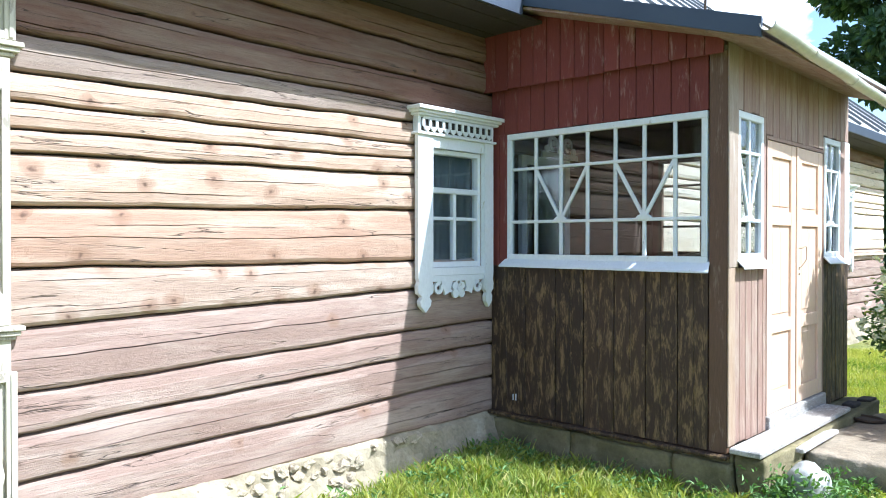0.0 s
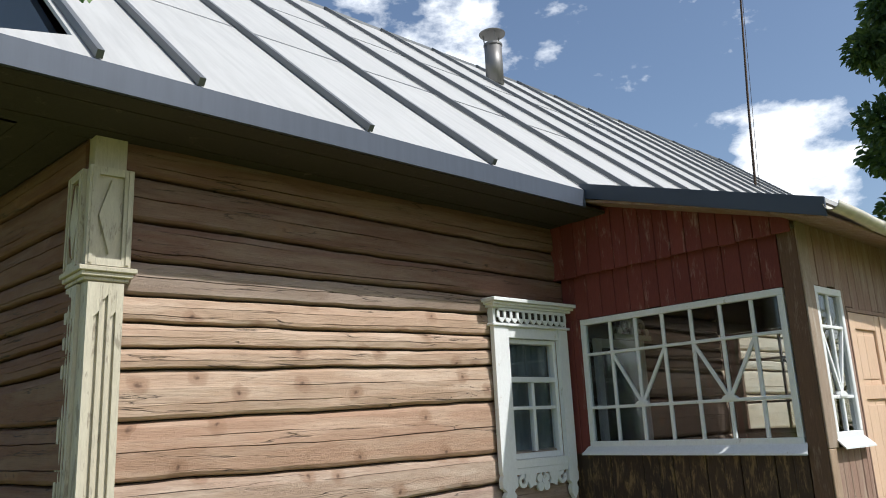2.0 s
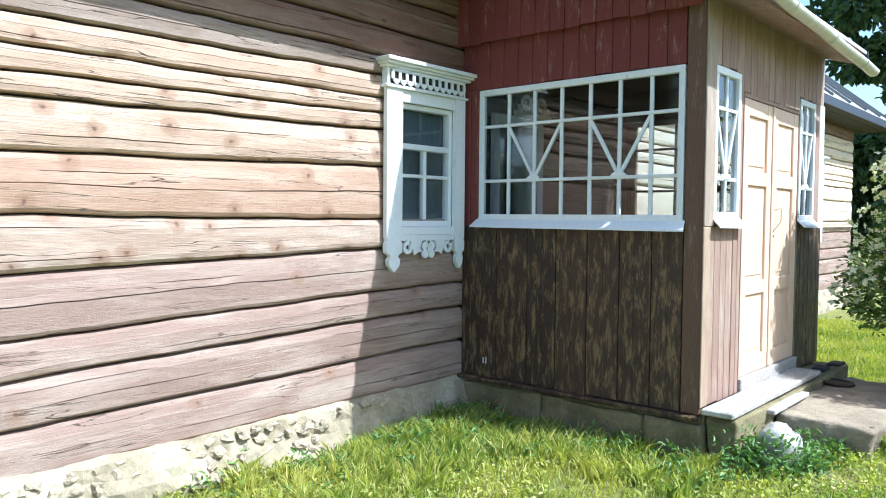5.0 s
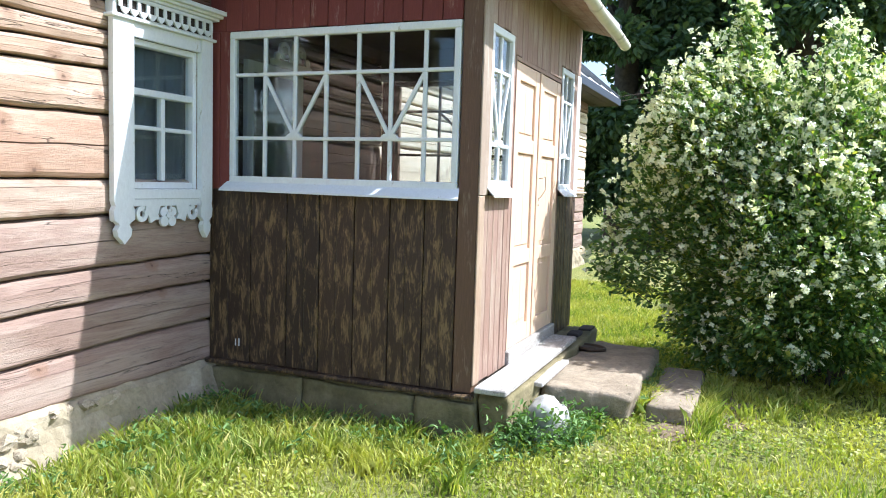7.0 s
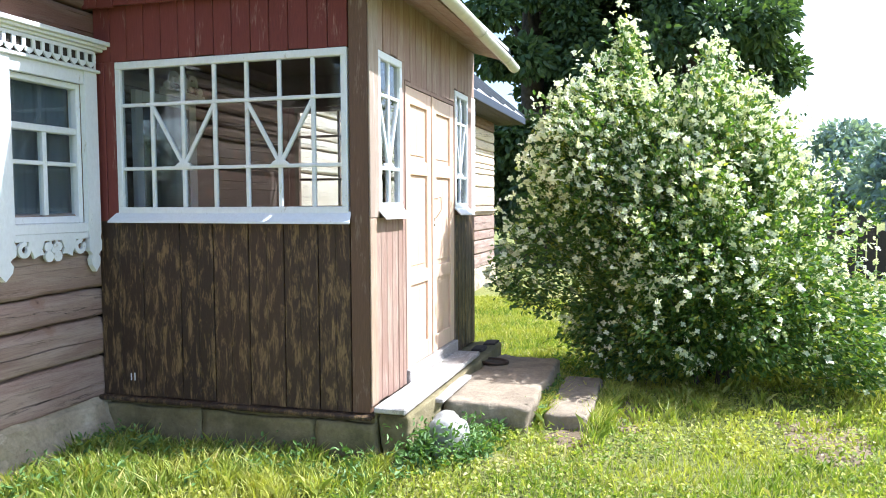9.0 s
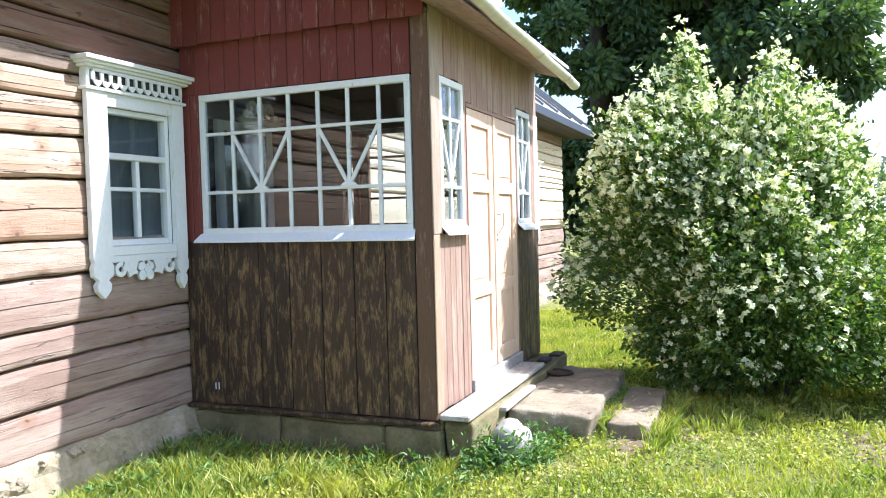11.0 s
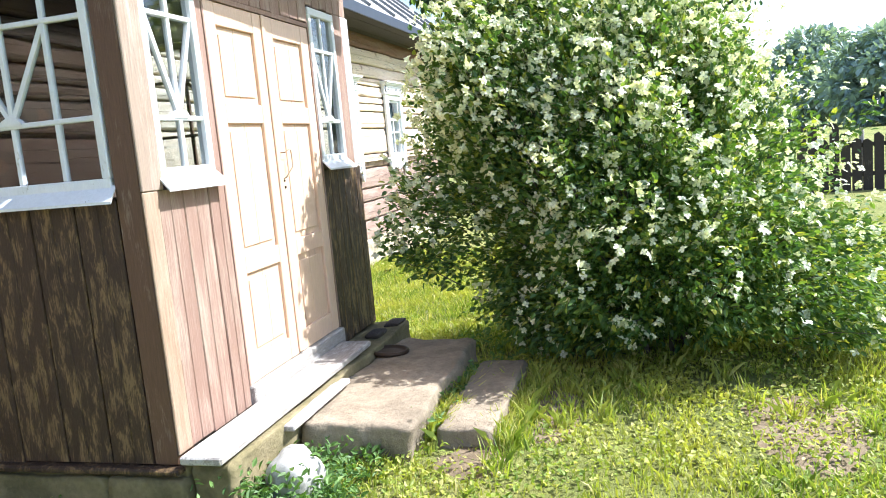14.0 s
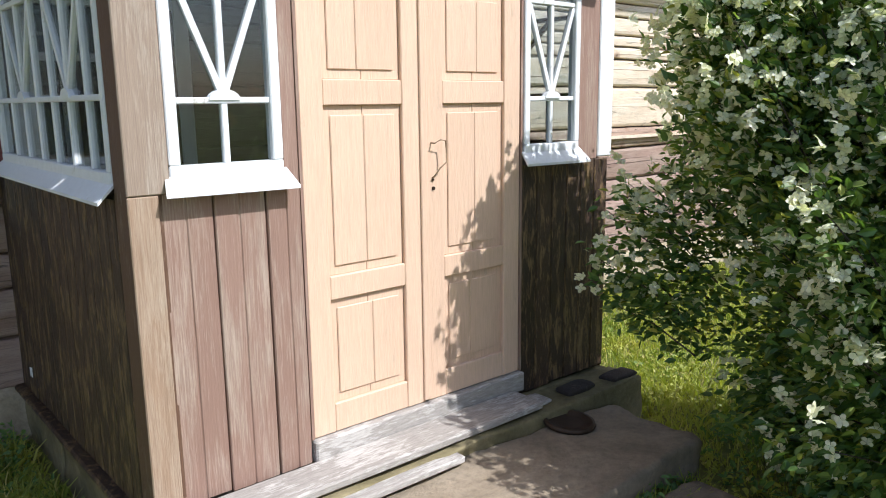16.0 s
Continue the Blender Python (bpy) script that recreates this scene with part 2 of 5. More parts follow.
def mineral(name, a, b_, c, scale=3.0, rough=0.95, relief=0.6):
    m, n, l, b = material(name, rough)
    v = vec(n, l, (1, 1, 1))
    big = noise_tex(n, l, v, scale, 8, 0.65, 0.4)
    fine = noise_tex(n, l, v, scale * 14, 6, 0.7)
    col = ramp_of(n, l, big, [(0.3, a), (0.52, b_), (0.75, c)])
    col = blend(n, l, 0.6, col, ramp_of(n, l, fine, [(0.3, (0.55, 0.55, 0.55)), (0.6, (1, 1, 1))]), "MULTIPLY")
    l.new(col, b.inputs["Base Color"])
    total = n.new("ShaderNodeMath")
    total.operation = "MULTIPLY_ADD"
    l.new(fine, total.inputs[0])
    total.inputs[1].default_value = 0.35
    l.new(big, total.inputs[2])
    bump(n, l, b, total.outputs[0], relief, 0.03)
    return m


PLASTER = mineral("plaster", (0.24, 0.195, 0.12), (0.38, 0.32, 0.215), (0.55, 0.49, 0.37), 2.6)
RUBBLE = mineral("rubble", (0.27, 0.21, 0.135), (0.42, 0.35, 0.245), (0.55, 0.48, 0.36), 5.0, 0.95, 0.4)
CONCRETE = mineral("concrete", (0.155, 0.122, 0.082), (0.285, 0.228, 0.158), (0.43, 0.355, 0.255), 2.2, 0.95, 1.0)
MOSSY = mineral("mossy_concrete", (0.085, 0.078, 0.032), (0.21, 0.175, 0.085), (0.32, 0.265, 0.15), 2.4)
STONE = mineral("stone", (0.26, 0.25, 0.22), (0.42, 0.41, 0.37), (0.56, 0.55, 0.50), 4.0, 0.95, 0.2)
SOIL = mineral("soil", (0.13, 0.09, 0.05), (0.22, 0.165, 0.10), (0.32, 0.25, 0.16), 5.0)


def metal_sheet(name, a, b_, rough, metal):
    m, n, l, b = material(name, rough, metal)
    big = noise_tex(n, l, vec(n, l, (1, 1, 1)), 1.1, 6, 0.6)
    streak = noise_tex(n, l, vec(n, l, (9, 0.7, 0.7)), 2.0, 5, 0.6)
    col = blend(n, l, big, a, b_)
    col = blend(n, l, 0.35, col, ramp_of(n, l, streak, [(0.35, (0.65, 0.65, 0.66)), (0.6, (1, 1, 1))]), "MULTIPLY")
    l.new(col, b.inputs["Base Color"])
    bump(n, l, b, big, 0.15, 0.02)
    return m


ROOF = metal_sheet("roof_metal", (0.42, 0.42, 0.41), (0.48, 0.48, 0.47), 0.6, 0.05)
# dark grey seams: the shadow beside them is put into the metal colour
SEAM = metal_sheet("seam_metal", (0.13, 0.14, 0.15), (0.18, 0.19, 0.20), 0.55, 0.3)
FASCIA = metal_sheet("fascia_metal", (0.045, 0.058, 0.085), (0.065, 0.08, 0.11), 0.55, 0.2)
GUTTER = metal_sheet("gutter_metal", (0.55, 0.52, 0.42), (0.64, 0.62, 0.52), 0.5, 0.2)
IRON = metal_sheet("iron", (0.05, 0.035, 0.025), (0.09, 0.06, 0.04), 0.6, 0.7)
WIRE = metal_sheet("old_wire", (0.30, 0.21, 0.13), (0.38, 0.28, 0.18), 0.6, 0.3)
FLUE = metal_sheet("flue_metal", (0.16, 0.16, 0.16), (0.26, 0.25, 0.24), 0.5, 0.6)

def pane_glass(name, tint):
    m, gn, gl, gb = material(name, 0.03)
    gn.remove(gb)
    clear, shine, both, fres = gn.new("ShaderNodeBsdfTransparent"), gn.new("ShaderNodeBsdfGlossy"), gn.new("ShaderNodeMixShader"), gn.new("ShaderNodeLayerWeight")
    clear.inputs["Color"].default_value = (*tint, 1)
    shine.inputs["Roughness"].default_value = 0.03
    fres.inputs["Blend"].default_value = 0.5
    steep, gloss = gn.new("ShaderNodeMath"), gn.new("ShaderNodeMath")
    steep.operation, steep.inputs[1].default_value = "POWER", 4.0
    gloss.operation, gloss.inputs[1].default_value, gloss.inputs[2].default_value = "MULTIPLY_ADD", 0.85, 0.05
    gl.new(fres.outputs["Facing"], steep.inputs[0])
    gl.new(steep.outputs[0], gloss.inputs[0])
    gl.new(gloss.outputs[0], both.inputs["Fac"])
    gl.new(clear.outputs["BSDF"], both.inputs[1])
    gl.new(shine.outputs["BSDF"], both.inputs[2])
    gl.new(both.outputs["Shader"], gn["Material Output"].inputs["Surface"])
    return m


GLASS = pane_glass("porch_glass", (0.82, 0.85, 0.86))
CLEAR = pane_glass("house_glass", (0.93, 0.96, 0.97))


def foliage(name, stops, through=0.35, rough=0.55, dry=None, tint=(1.5, 1.6, 0.5)):
    """Leaf with light passing through; tone varies leaf by leaf."""
    m, n, l, b = material(name, rough)
    geo = n.new("ShaderNodeNewGeometry")
    col = ramp_of(n, l, geo.outputs["Random Per Island"], stops)
    if dry:
        patch = ramp_of(n, l, noise_tex(n, l, vec(n, l, (1, 1, 0.1)), 1.1, 4, 0.6), [(0.42, (0, 0, 0)), (0.66, (1, 1, 1))])
        col = blend(n, l, patch, col, blend(n, l, 0.65, col, dry))
    l.new(col, b.inputs["Base Color"])
    tr = n.new("ShaderNodeBsdfTranslucent")
    l.new(blend(n, l, 1.0, col, tint, "MULTIPLY"), tr.inputs["Color"])
    ms = n.new("ShaderNodeMixShader")
    ms.inputs["Fac"].default_value = through
    l.new(b.outputs["BSDF"], ms.inputs[1])
    l.new(tr.outputs["BSDF"], ms.inputs[2])
    l.new(ms.outputs["Shader"], n["Material Output"].inputs["Surface"])
    return m


LEAF = foliage("bush_leaf", [(0.0, (0.045, 0.10, 0.026)), (0.5, (0.092, 0.17, 0.038)), (0.84, (0.17, 0.25, 0.055)), (1.0, (0.38, 0.38, 0.07))], 0.36, 0.45)
PETAL = foliage("petal", [(0.0, (0.77, 0.77, 0.54)), (1.0, (0.87, 0.86, 0.70))], 0.35, tint=(1.15, 1.2, 0.68))
GRASS = foliage("grass_blade", [(0.0, (0.12, 0.19, 0.03)), (0.55, (0.25, 0.32, 0.05)), (0.85, (0.39, 0.40, 0.09)), (1.0, (0.56, 0.49, 0.25))], 0.4, 0.55, (0.52, 0.48, 0.12))
WEED = foliage("weed_leaf", [(0.0, (0.075, 0.15, 0.038)), (1.0, (0.16, 0.27, 0.07))], 0.3)
TREE_LEAF = foliage("tree_leaf", [(0.0, (0.045, 0.085, 0.042)), (0.7, (0.08, 0.14, 0.058)), (1.0, (0.14, 0.20, 0.075))], 0.25)
# distance haze is put into the pale blue-grey of these leaves
HAZE_LEAF = foliage("haze_leaf", [(0.0, (0.24, 0.32, 0.32)), (1.0, (0.34, 0.42, 0.38))], 0.2)
BARK = mineral("bark", (0.05, 0.04, 0.03), (0.10, 0.08, 0.06), (0.16, 0.13, 0.10), 5.0)
CURTAIN, cn, cl, cb = material("curtain_cloth", 0.9)
cl.new(blend(cn, cl, noise_tex(cn, cl, vec(cn, cl, (30, 30, 1)), 2.0), (0.060, 0.082, 0.095), (0.10, 0.13, 0.145)), cb.inputs["Base Color"])
DARK_ROOM = mineral("room_wall", (0.10, 0.085, 0.07), (0.13, 0.11, 0.09), (0.17, 0.14, 0.115), 1.5)

GROUND, on, ol, ob_ = material("meadow", 0.95)
ov = vec(on, ol, (1, 1, 1))
o1 = noise_tex(on, ol, ov, 0.55, 8, 0.65, 0.3)
o2 = noise_tex(on, ol, ov, 22.0, 8, 0.7)
ocol = ramp_of(on, ol, o1, [(0.28, (0.12, 0.15, 0.032)), (0.5, (0.21, 0.23, 0.05)), (0.72, (0.31, 0.29, 0.09))])
ocol = blend(on, ol, 0.8, ocol, ramp_of(on, ol, o2, [(0.3, (0.4, 0.4, 0.4)), (0.65, (1.2, 1.2, 1.1))]), "MULTIPLY")
ol.new(ocol, ob_.inputs["Base Color"])
bump(on, ol, ob_, o2, 0.9, 0.05)


# ---- mesh helpers ----
def box(bm, x0, x1, y0, y1, z0, z1, m=None):
    vs = [bm.verts.new((x, y, z)) for z in (z0, z1) for y in (y0, y1) for x in (x0, x1)]
    for f in ((0, 2, 3, 1), (4, 5, 7, 6), (0, 1, 5, 4), (2, 6, 7, 3), (0, 4, 6, 2), (1, 3, 7, 5)):
        bm.faces.new([vs[i] for i in f])
    if m is not None:
        bmesh.ops.transform(bm, matrix=m, verts=vs)
    return vs


def bev(bm, w=0.004, seg=1):
    bmesh.ops.bevel(bm, geom=list(bm.edges), offset=w, segments=seg, affect="EDGES", clamp_overlap=True)
    return bm


def bar(bm, a, b_, w, d, up=(0, 1, 0)):
    """A straight bar from a to b_, w wide and d deep along up."""
    a, b_, up = Vector(a), Vector(b_), Vector(up)
    along = (b_ - a).normalized()
    side = along.cross(up).normalized()
    m = Matrix((side, up, along)).transposed().to_4x4()
    m.translation = a
    return box(bm, -w / 2, w / 2, -d / 2, d / 2, 0, (b_ - a).length, m)


def disc(bm, c, r, depth, n=14, a0=0.0, a1=2 * math.pi, squash=1.0):
    """A flat disc or segment in the xz plane at c, with thickness along y."""
    full = abs(a1 - a0 - 2 * math.pi) < 1e-6
    k = n if full else n + 1
    ring = [(c[0] + r * math.cos(a0 + (a1 - a0) * i / n), c[2] + r * squash * math.sin(a0 + (a1 - a0) * i / n)) for i in range(k)]
    f = [bm.verts.new((x, c[1] - depth / 2, z)) for x, z in ring]
    g = [bm.verts.new((x, c[1] + depth / 2, z)) for x, z in ring]
    bm.faces.new(f)
    bm.faces.new(g[::-1])
    for i in range(k):
        j = (i + 1) % k
        bm.faces.new((f[j], f[i], g[i], g[j]))
    return f + g


def prism(bm, pts, y0, y1):
    """An outline of (x, z) points with thickness along y."""
    f = [bm.verts.new((x, y0, z)) for x, z in pts]
    g = [bm.verts.new((x, y1, z)) for x, z in pts]
    bm.faces.new(f)
    bm.faces.new(g[::-1])
    k = len(pts)
    for i in range(k):
        j = (i + 1) % k
        bm.faces.new((f[j], f[i], g[i], g[j]))
    return f + g


def torus_arc(bm, c, r, t, depth, a0, a1, n=16):
    """A flat curved strip in the xz plane."""
    ring = []
    for i in range(n + 1):
        a = a0 + (a1 - a0) * i / n
        ca, sa = math.cos(a), math.sin(a)
        ring.append([bm.verts.new((c[0] + (r + s) * ca, c[1] + d, c[2] + (r + s) * sa)) for s, d in ((-t / 2, -depth / 2), (t / 2, -depth / 2), (t / 2, depth / 2), (-t / 2, depth / 2))])
    for p, q in zip(ring, ring[1:]):
        for i in range(4):
            bm.faces.new((p[i], p[(i + 1) % 4], q[(i + 1) % 4], q[i]))
    bm.faces.new(ring[0])
    bm.faces.new(ring[-1][::-1])


def tube(bm, pts, radii, n=8):
    """A round stem through pts."""
    rings = []
    for i, p in enumerate(pts):
        p = Vector(p)
        d = (Vector(pts[min(i + 1, len(pts) - 1)]) - Vector(pts[max(i - 1, 0)])).normalized()
        s = d.orthogonal().normalized()
        t = d.cross(s)
        rings.append([bm.verts.new(p + radii[i] * (math.cos(2 * math.pi * k / n) * s + math.sin(2 * math.pi * k / n) * t)) for k in range(n)])
    for a, b_ in zip(rings, rings[1:]):
        for k in range(n):
            bm.faces.new((a[k], a[(k + 1) % n], b_[(k + 1) % n], b_[k]))
    bm.faces.new(rings[0][::-1])
    bm.faces.new(rings[-1])


def mesh_of(name, bm, mat):
    bmesh.ops.recalc_face_normals(bm, faces=list(bm.faces))
    me = bpy.data.meshes.new(name)
    bm.to_mesh(me)
    bm.free()
    me.materials.append(mat)
    return me


def part(name, bm, mat, parent=None, label=""):
    ob = new(name, mesh_of(name, bm, mat))
    if parent is not None:
        ob.parent = parent
    return tagged(ob, label)


def thing(name, label, category, at=(0, 0, 0), group="", kind=""):
    ob = new(name)
    ob.empty_display_size = 0.1
    ob.location = at
    return tagged(ob, label, category, group, kind)


def solid(name, bm, mat, label, category, kind="structure"):
    return tagged(part(name, bm, mat), label, category, "", kind)


def piece(name, me, parent, m=None):
    ob = new(name, me)
    ob.parent = parent
    if m is not None:
        ob.matrix_basis = m
    return ob


def soup(name, verts, faces, mat, parent=None):
    me = bpy.data.meshes.new(name)
    me.from_pydata([tuple(v) for v in verts], [], faces)
    me.materials.append(mat)
    ob = new(name, me)
    if parent is not None:
        ob.parent = parent
    return ob


def smooth(ob):
    ob.data.polygons.foreach_set("use_smooth", [True] * len(ob.data.polygons))
    return ob


# ---- ground ----
FLOOR_Z = -0.12


def ground_z(x, y):
    return FLOOR_Z + 0.035 * noise.noise(Vector((x * 0.7, y * 0.7, 0))) + 0.012 * noise.noise(Vector((x * 3, y * 3, 4))) - 0.012 * min(max(0.0, x - 3.0), 12.0) + 0.07 * math.exp(-((x - 1.3) ** 2) / 1.8 - ((y + 0.9) ** 2) / 0.5)


def build_ground():
    ticks = [-900, -400, -180, -90, -50, -30, -20, -14]
    fine = list(np.arange(-10, 16.01, 0.4))
    axis = ticks + fine + [20, 26, 34, 50, 90, 180, 400, 900]
    verts = [(x, y, ground_z(x, y)) for y in axis for x in axis]
    k = len(axis)
    faces = [(j * k + i, j * k + i + 1, (j + 1) * k + i + 1, (j + 1) * k + i) for j in range(k - 1) for i in range(k - 1)]
    ob = soup("ground", verts, faces, GROUND)
    tagged(ob, "uneven meadow ground with patchy sunlit grass", "ground", "", "structure")
    smooth(ob)


build_ground()

# ---- log house ----
WALL_Y, WALL_L, WALL_R, BACK_Y = 2.10, -3.945, 12.7, 12.4
# the side wall is not square to the front: it stands turned about the corner
SKEW = Matrix.Translation((WALL_L, WALL_Y, 0)) @ Matrix.Rotation(radians(5.5), 4, "Z") @ Matrix.Translation((-WALL_L, -WALL_Y, 0))
# height of each joint between logs at the left corner and beside the porch
JOINTS = [(0.155, 0.17), (0.41, 0.468), (0.66, 0.751), (0.87, 0.953), (1.207, 1.276), (1.504, 1.499), (1.823, 1.893), (2.10, 2.167), (2.223, 2.288), (2.357, 2.40), (2.511, 2.573), (2.708, 2.715), (2.934, 2.918), (3.202, 3.172), (3.41, 3.427)]
# bottom to top; the top four rows carry eave shade in their colour
LOG_MATS = [LOG_GREY, LOG_GREY, LOG_GREY, LOG_GREY, LOG_KNOTTY, LOG, LOG_BARE, LOG_BARE, LOG_BARE, LOG_BARE, LOG_SILVER_SHADE, LOG_UPPER_SHADE, LOG_UPPER_SHADE, LOG_UPPER_SHADE]


def joint(i, u, seed=0):
    a, b_ = JOINTS[i]
    t = (u + 3.6) / 2.7
    t = max(-0.2, min(1.15, t)) if seed == 0 else 0.5 + 0.5 * math.sin(u * 0.6 + i)
    wob = 0.010 * noise.noise(Vector((u * 1.1, i * 7.3 + seed, 0))) + 0.007 * noise.noise(Vector((u * 4.0, i * 3.1 + seed, 2)))
    return a + (b_ - a) * t + wob


def log(i, u0, u1, face, seed=0):
    """One log: a rounded, uneven face that stands proud at its lower edge and has a drying crack."""
    bm = bmesh.new()
    n = max(2, int((u1 - u0) / (0.05 if u0 < 0 else 0.15)))
    c1 = 0.36 + 0.16 * math.sin(i * 2.7 + seed)
    c2 = 0.70 + 0.08 * math.sin(i * 1.9 + seed)
    prof = [(0.0, -0.004), (0.025, 0.014), (0.08, 0.026), (c1 - 0.02, 0.030), (c1, 0.032), (c1 + 0.008, 0.031), (c2 - 0.015, 0.027), (c2, 0.026), (c2 + 0.007, 0.025), (0.9, 0.013), (0.967, 0.0), (1.0, -0.036)]
    rings = []
    for s in range(n + 1):
        u = u0 + (u1 - u0) * s / n
        zb, zt = joint(i, u, seed) + 0.003, joint(i + 1, u, seed) - 0.006
        d1 = min(0.03, max(0.0, noise.noise(Vector((u * 0.8, i * 5.1 + seed, 9))) + 0.15) * 0.09)
        d2 = min(0.025, max(0.0, noise.noise(Vector((u * 1.1, i * 8.3 + seed, 19))) - 0.02) * 0.09)
        ring = []
        for k, (f, o) in enumerate(prof):
            jig = 0.007 * noise.noise(Vector((u * 2.2, i * 4.0 + f * 3, seed))) + 0.003 * noise.noise(Vector((u * 9, i * 4.0 + f * 8, seed)))
            off = o + jig - (d1 if k == 4 else d2 if k == 7 else 0)
            line = 3 if k in (3, 4, 5) else 6 if k in (6, 7, 8) else 0
            drift = (0.05 * noise.noise(Vector((u * 0.6, i * 2.0 + line, seed + 5))) + 0.02 * noise.noise(Vector((u * 3.5, i * 2.0 + line, seed + 7)))) if line else 0
            ring.append(bm.verts.new((u, face - off, zb + (zt - zb) * (f + drift))))
        ring.append(bm.verts.new((u, face + 0.16, zt)))
        ring.append(bm.verts.new((u, face + 0.16, zb)))
        rings.append(ring)
    for a, b_ in zip(rings, rings[1:]):
        for k in range(len(a)):
            j = (k + 1) % len(a)
            bm.faces.new((a[k], a[j], b_[j], b_[k]))
    bm.faces.new(rings[0])
    bm.faces.new(rings[-1][::-1])
    return bm


def log_wall(name, u0, u1, face, openings, label, turn=None, seed=0, mats=None, splits=()):
    """A wall of logs round its openings (u0, u1, z0, z1), with a backing that closes the joints."""
    root = thing(name, label, "wall", kind="structure")
    for i in range(len(JOINTS) - 1):
        za, zb = JOINTS[i][1], JOINTS[i + 1][1]
        cuts = sorted((o[0], o[1]) for o in openings if o[2] < (za + zb) / 2 < o[3])
        at = u0
        for c0, c1 in cuts + [(u1, u1)]:
            stops = [at] + [s for s in splits if at < s < c0] + [c0]
            for p, q in zip(stops, stops[1:]):
                if q - p > 0.02:
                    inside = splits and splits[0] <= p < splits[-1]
                    # inside the porch the log colour itself is darkened
                    part("log", log(i, p, q, face, seed), LOG_INSIDE_DIM if inside else LOG_PALE if splits and p >= splits[-1] and 4 < i < 13 else (mats or LOG_MATS)[i], root)
            at = c1
    bm = bmesh.new()
    edges = sorted({u0, u1, *[o[0] for o in openings], *[o[1] for o in openings]})
    for a, b_ in zip(edges, edges[1:]):
        hole = [o for o in openings if o[0] <= a and o[1] >= b_]
        spans = [(0.12, 3.4)] if not hole else [(0.12, hole[0][2]), (hole[0][3], 3.4)]
        for z0, z1 in spans:
            box(bm, a, b_, face + 0.07, face + 0.15, z0, z1)
    part("wall_backing", bm, DARK_ROOM, root)
    if turn is not None:
        root.matrix_basis = turn
    return root


WINDOW = (-0.80, -0.12, 1.42, 2.40)
FAR_WINDOWS = [(7.42, 8.04, 1.42, 2.40), (9.62, 10.24, 1.42, 2.40)]
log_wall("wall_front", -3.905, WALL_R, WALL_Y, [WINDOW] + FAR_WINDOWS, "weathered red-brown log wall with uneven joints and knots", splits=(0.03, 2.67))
log_wall("wall_left", -BACK_Y, -2.16, WALL_L, [], "shaded red-brown log wall round the corner, shade also in its colour", SKEW @ pose(0, 0, 0, 0, 0, -90), 3, [LOG_SIDE_LOW] * 4 + [LOG_SHADE_SIDE] * 10)
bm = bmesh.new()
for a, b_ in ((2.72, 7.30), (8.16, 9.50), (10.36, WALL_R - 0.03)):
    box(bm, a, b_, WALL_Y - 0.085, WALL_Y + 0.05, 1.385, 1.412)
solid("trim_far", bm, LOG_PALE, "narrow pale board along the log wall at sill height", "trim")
bm = bmesh.new()
box(bm, WALL_L - 1.1, WALL_R, BACK_Y, BACK_Y + 0.15, 0.15, 3.4)
solid("wall_back", bm, LOG, "plain log wall at the rear of the house", "wall")
bm = bmesh.new()
box(bm, WALL_R, WALL_R + 0.15, WALL_Y + 0.02, BACK_Y, 0.15, 3.4)
solid("wall_right", bm, LOG_SHADE_SIDE, "plain log end wall of the house", "wall")
bm = bmesh.new()
box(bm, WALL_L, WALL_R, WALL_Y + 0.2, BACK_Y, 0.28, 0.32)
solid("floor", bm, DARK_WOOD, "dark board floor inside the house", "floor")
bm = bmesh.new()
box(bm, WALL_L, WALL_R, WALL_Y + 0.17, BACK_Y, 2.75, 2.80)
solid("ceiling", bm, DARK_ROOM, "plain dim ceiling inside the house", "ceiling")
bm = bmesh.new()
box(bm, -3.9, WALL_R, 4.6, 4.7, 0.32, 2.75)
box(bm, -1.9, -1.8, 2.35, 4.6, 0.32, 2.75)
solid("wall_inner", bm, DARK_ROOM, "plain dim partition inside the house", "wall")


def foundation(name, pts, label):
    """A rough rendered plinth: an uneven strip from under the logs into the ground. pts: (x, y, nx, ny) corners of its face."""
    bm = bmesh.new()
    for (xa, ya, nx, ny), (xb, yb, _, _) in zip(pts, pts[1:]):
        n = max(2, int(math.hypot(xb - xa, yb - ya) / 0.06))
        cols = []
        for s in range(n + 1):
            x, y = xa + (xb - xa) * s / n, ya + (yb - ya) * s / n
            col = []
            for k, z in enumerate((0.19, 0.15, 0.11, 0.06, 0.0, -0.07, -0.15, -0.35)):
                o = 0.02 + 0.06 * noise.noise(Vector((x * 2.6, y * 2.6, z * 5))) + 0.035 * noise.noise(Vector((x * 9, y * 9, z * 9)))
                o += (-0.03 if k == 0 else 0.0) + 0.014 * k
                col.append(bm.verts.new((x + nx * o, y + ny * o, z + 0.02 * noise.noise(Vector((x * 5, y * 5, k))))))
            col.insert(0, bm.verts.new((x - nx * 0.12, y - ny * 0.12, 0.19)))
            cols.append(col)
        for a, b_ in zip(cols, cols[1:]):
            for k in range(len(a) - 1):
                bm.faces.new((a[k], a[k + 1], b_[k + 1], b_[k]))
    return solid(name, bm, PLASTER, label, "foundation")


front_plinth = foundation("foundation_front", [(-3.95, 2.08, 0, -1), (0.02, 2.08, 0, -1)], "crumbling sandy plastered plinth under the log wall")
side_plinth = foundation("foundation_left", [(WALL_L, 12.4, -1, 0), (WALL_L, 2.06, -1, 0)], "crumbling grey plastered plinth under the log wall")
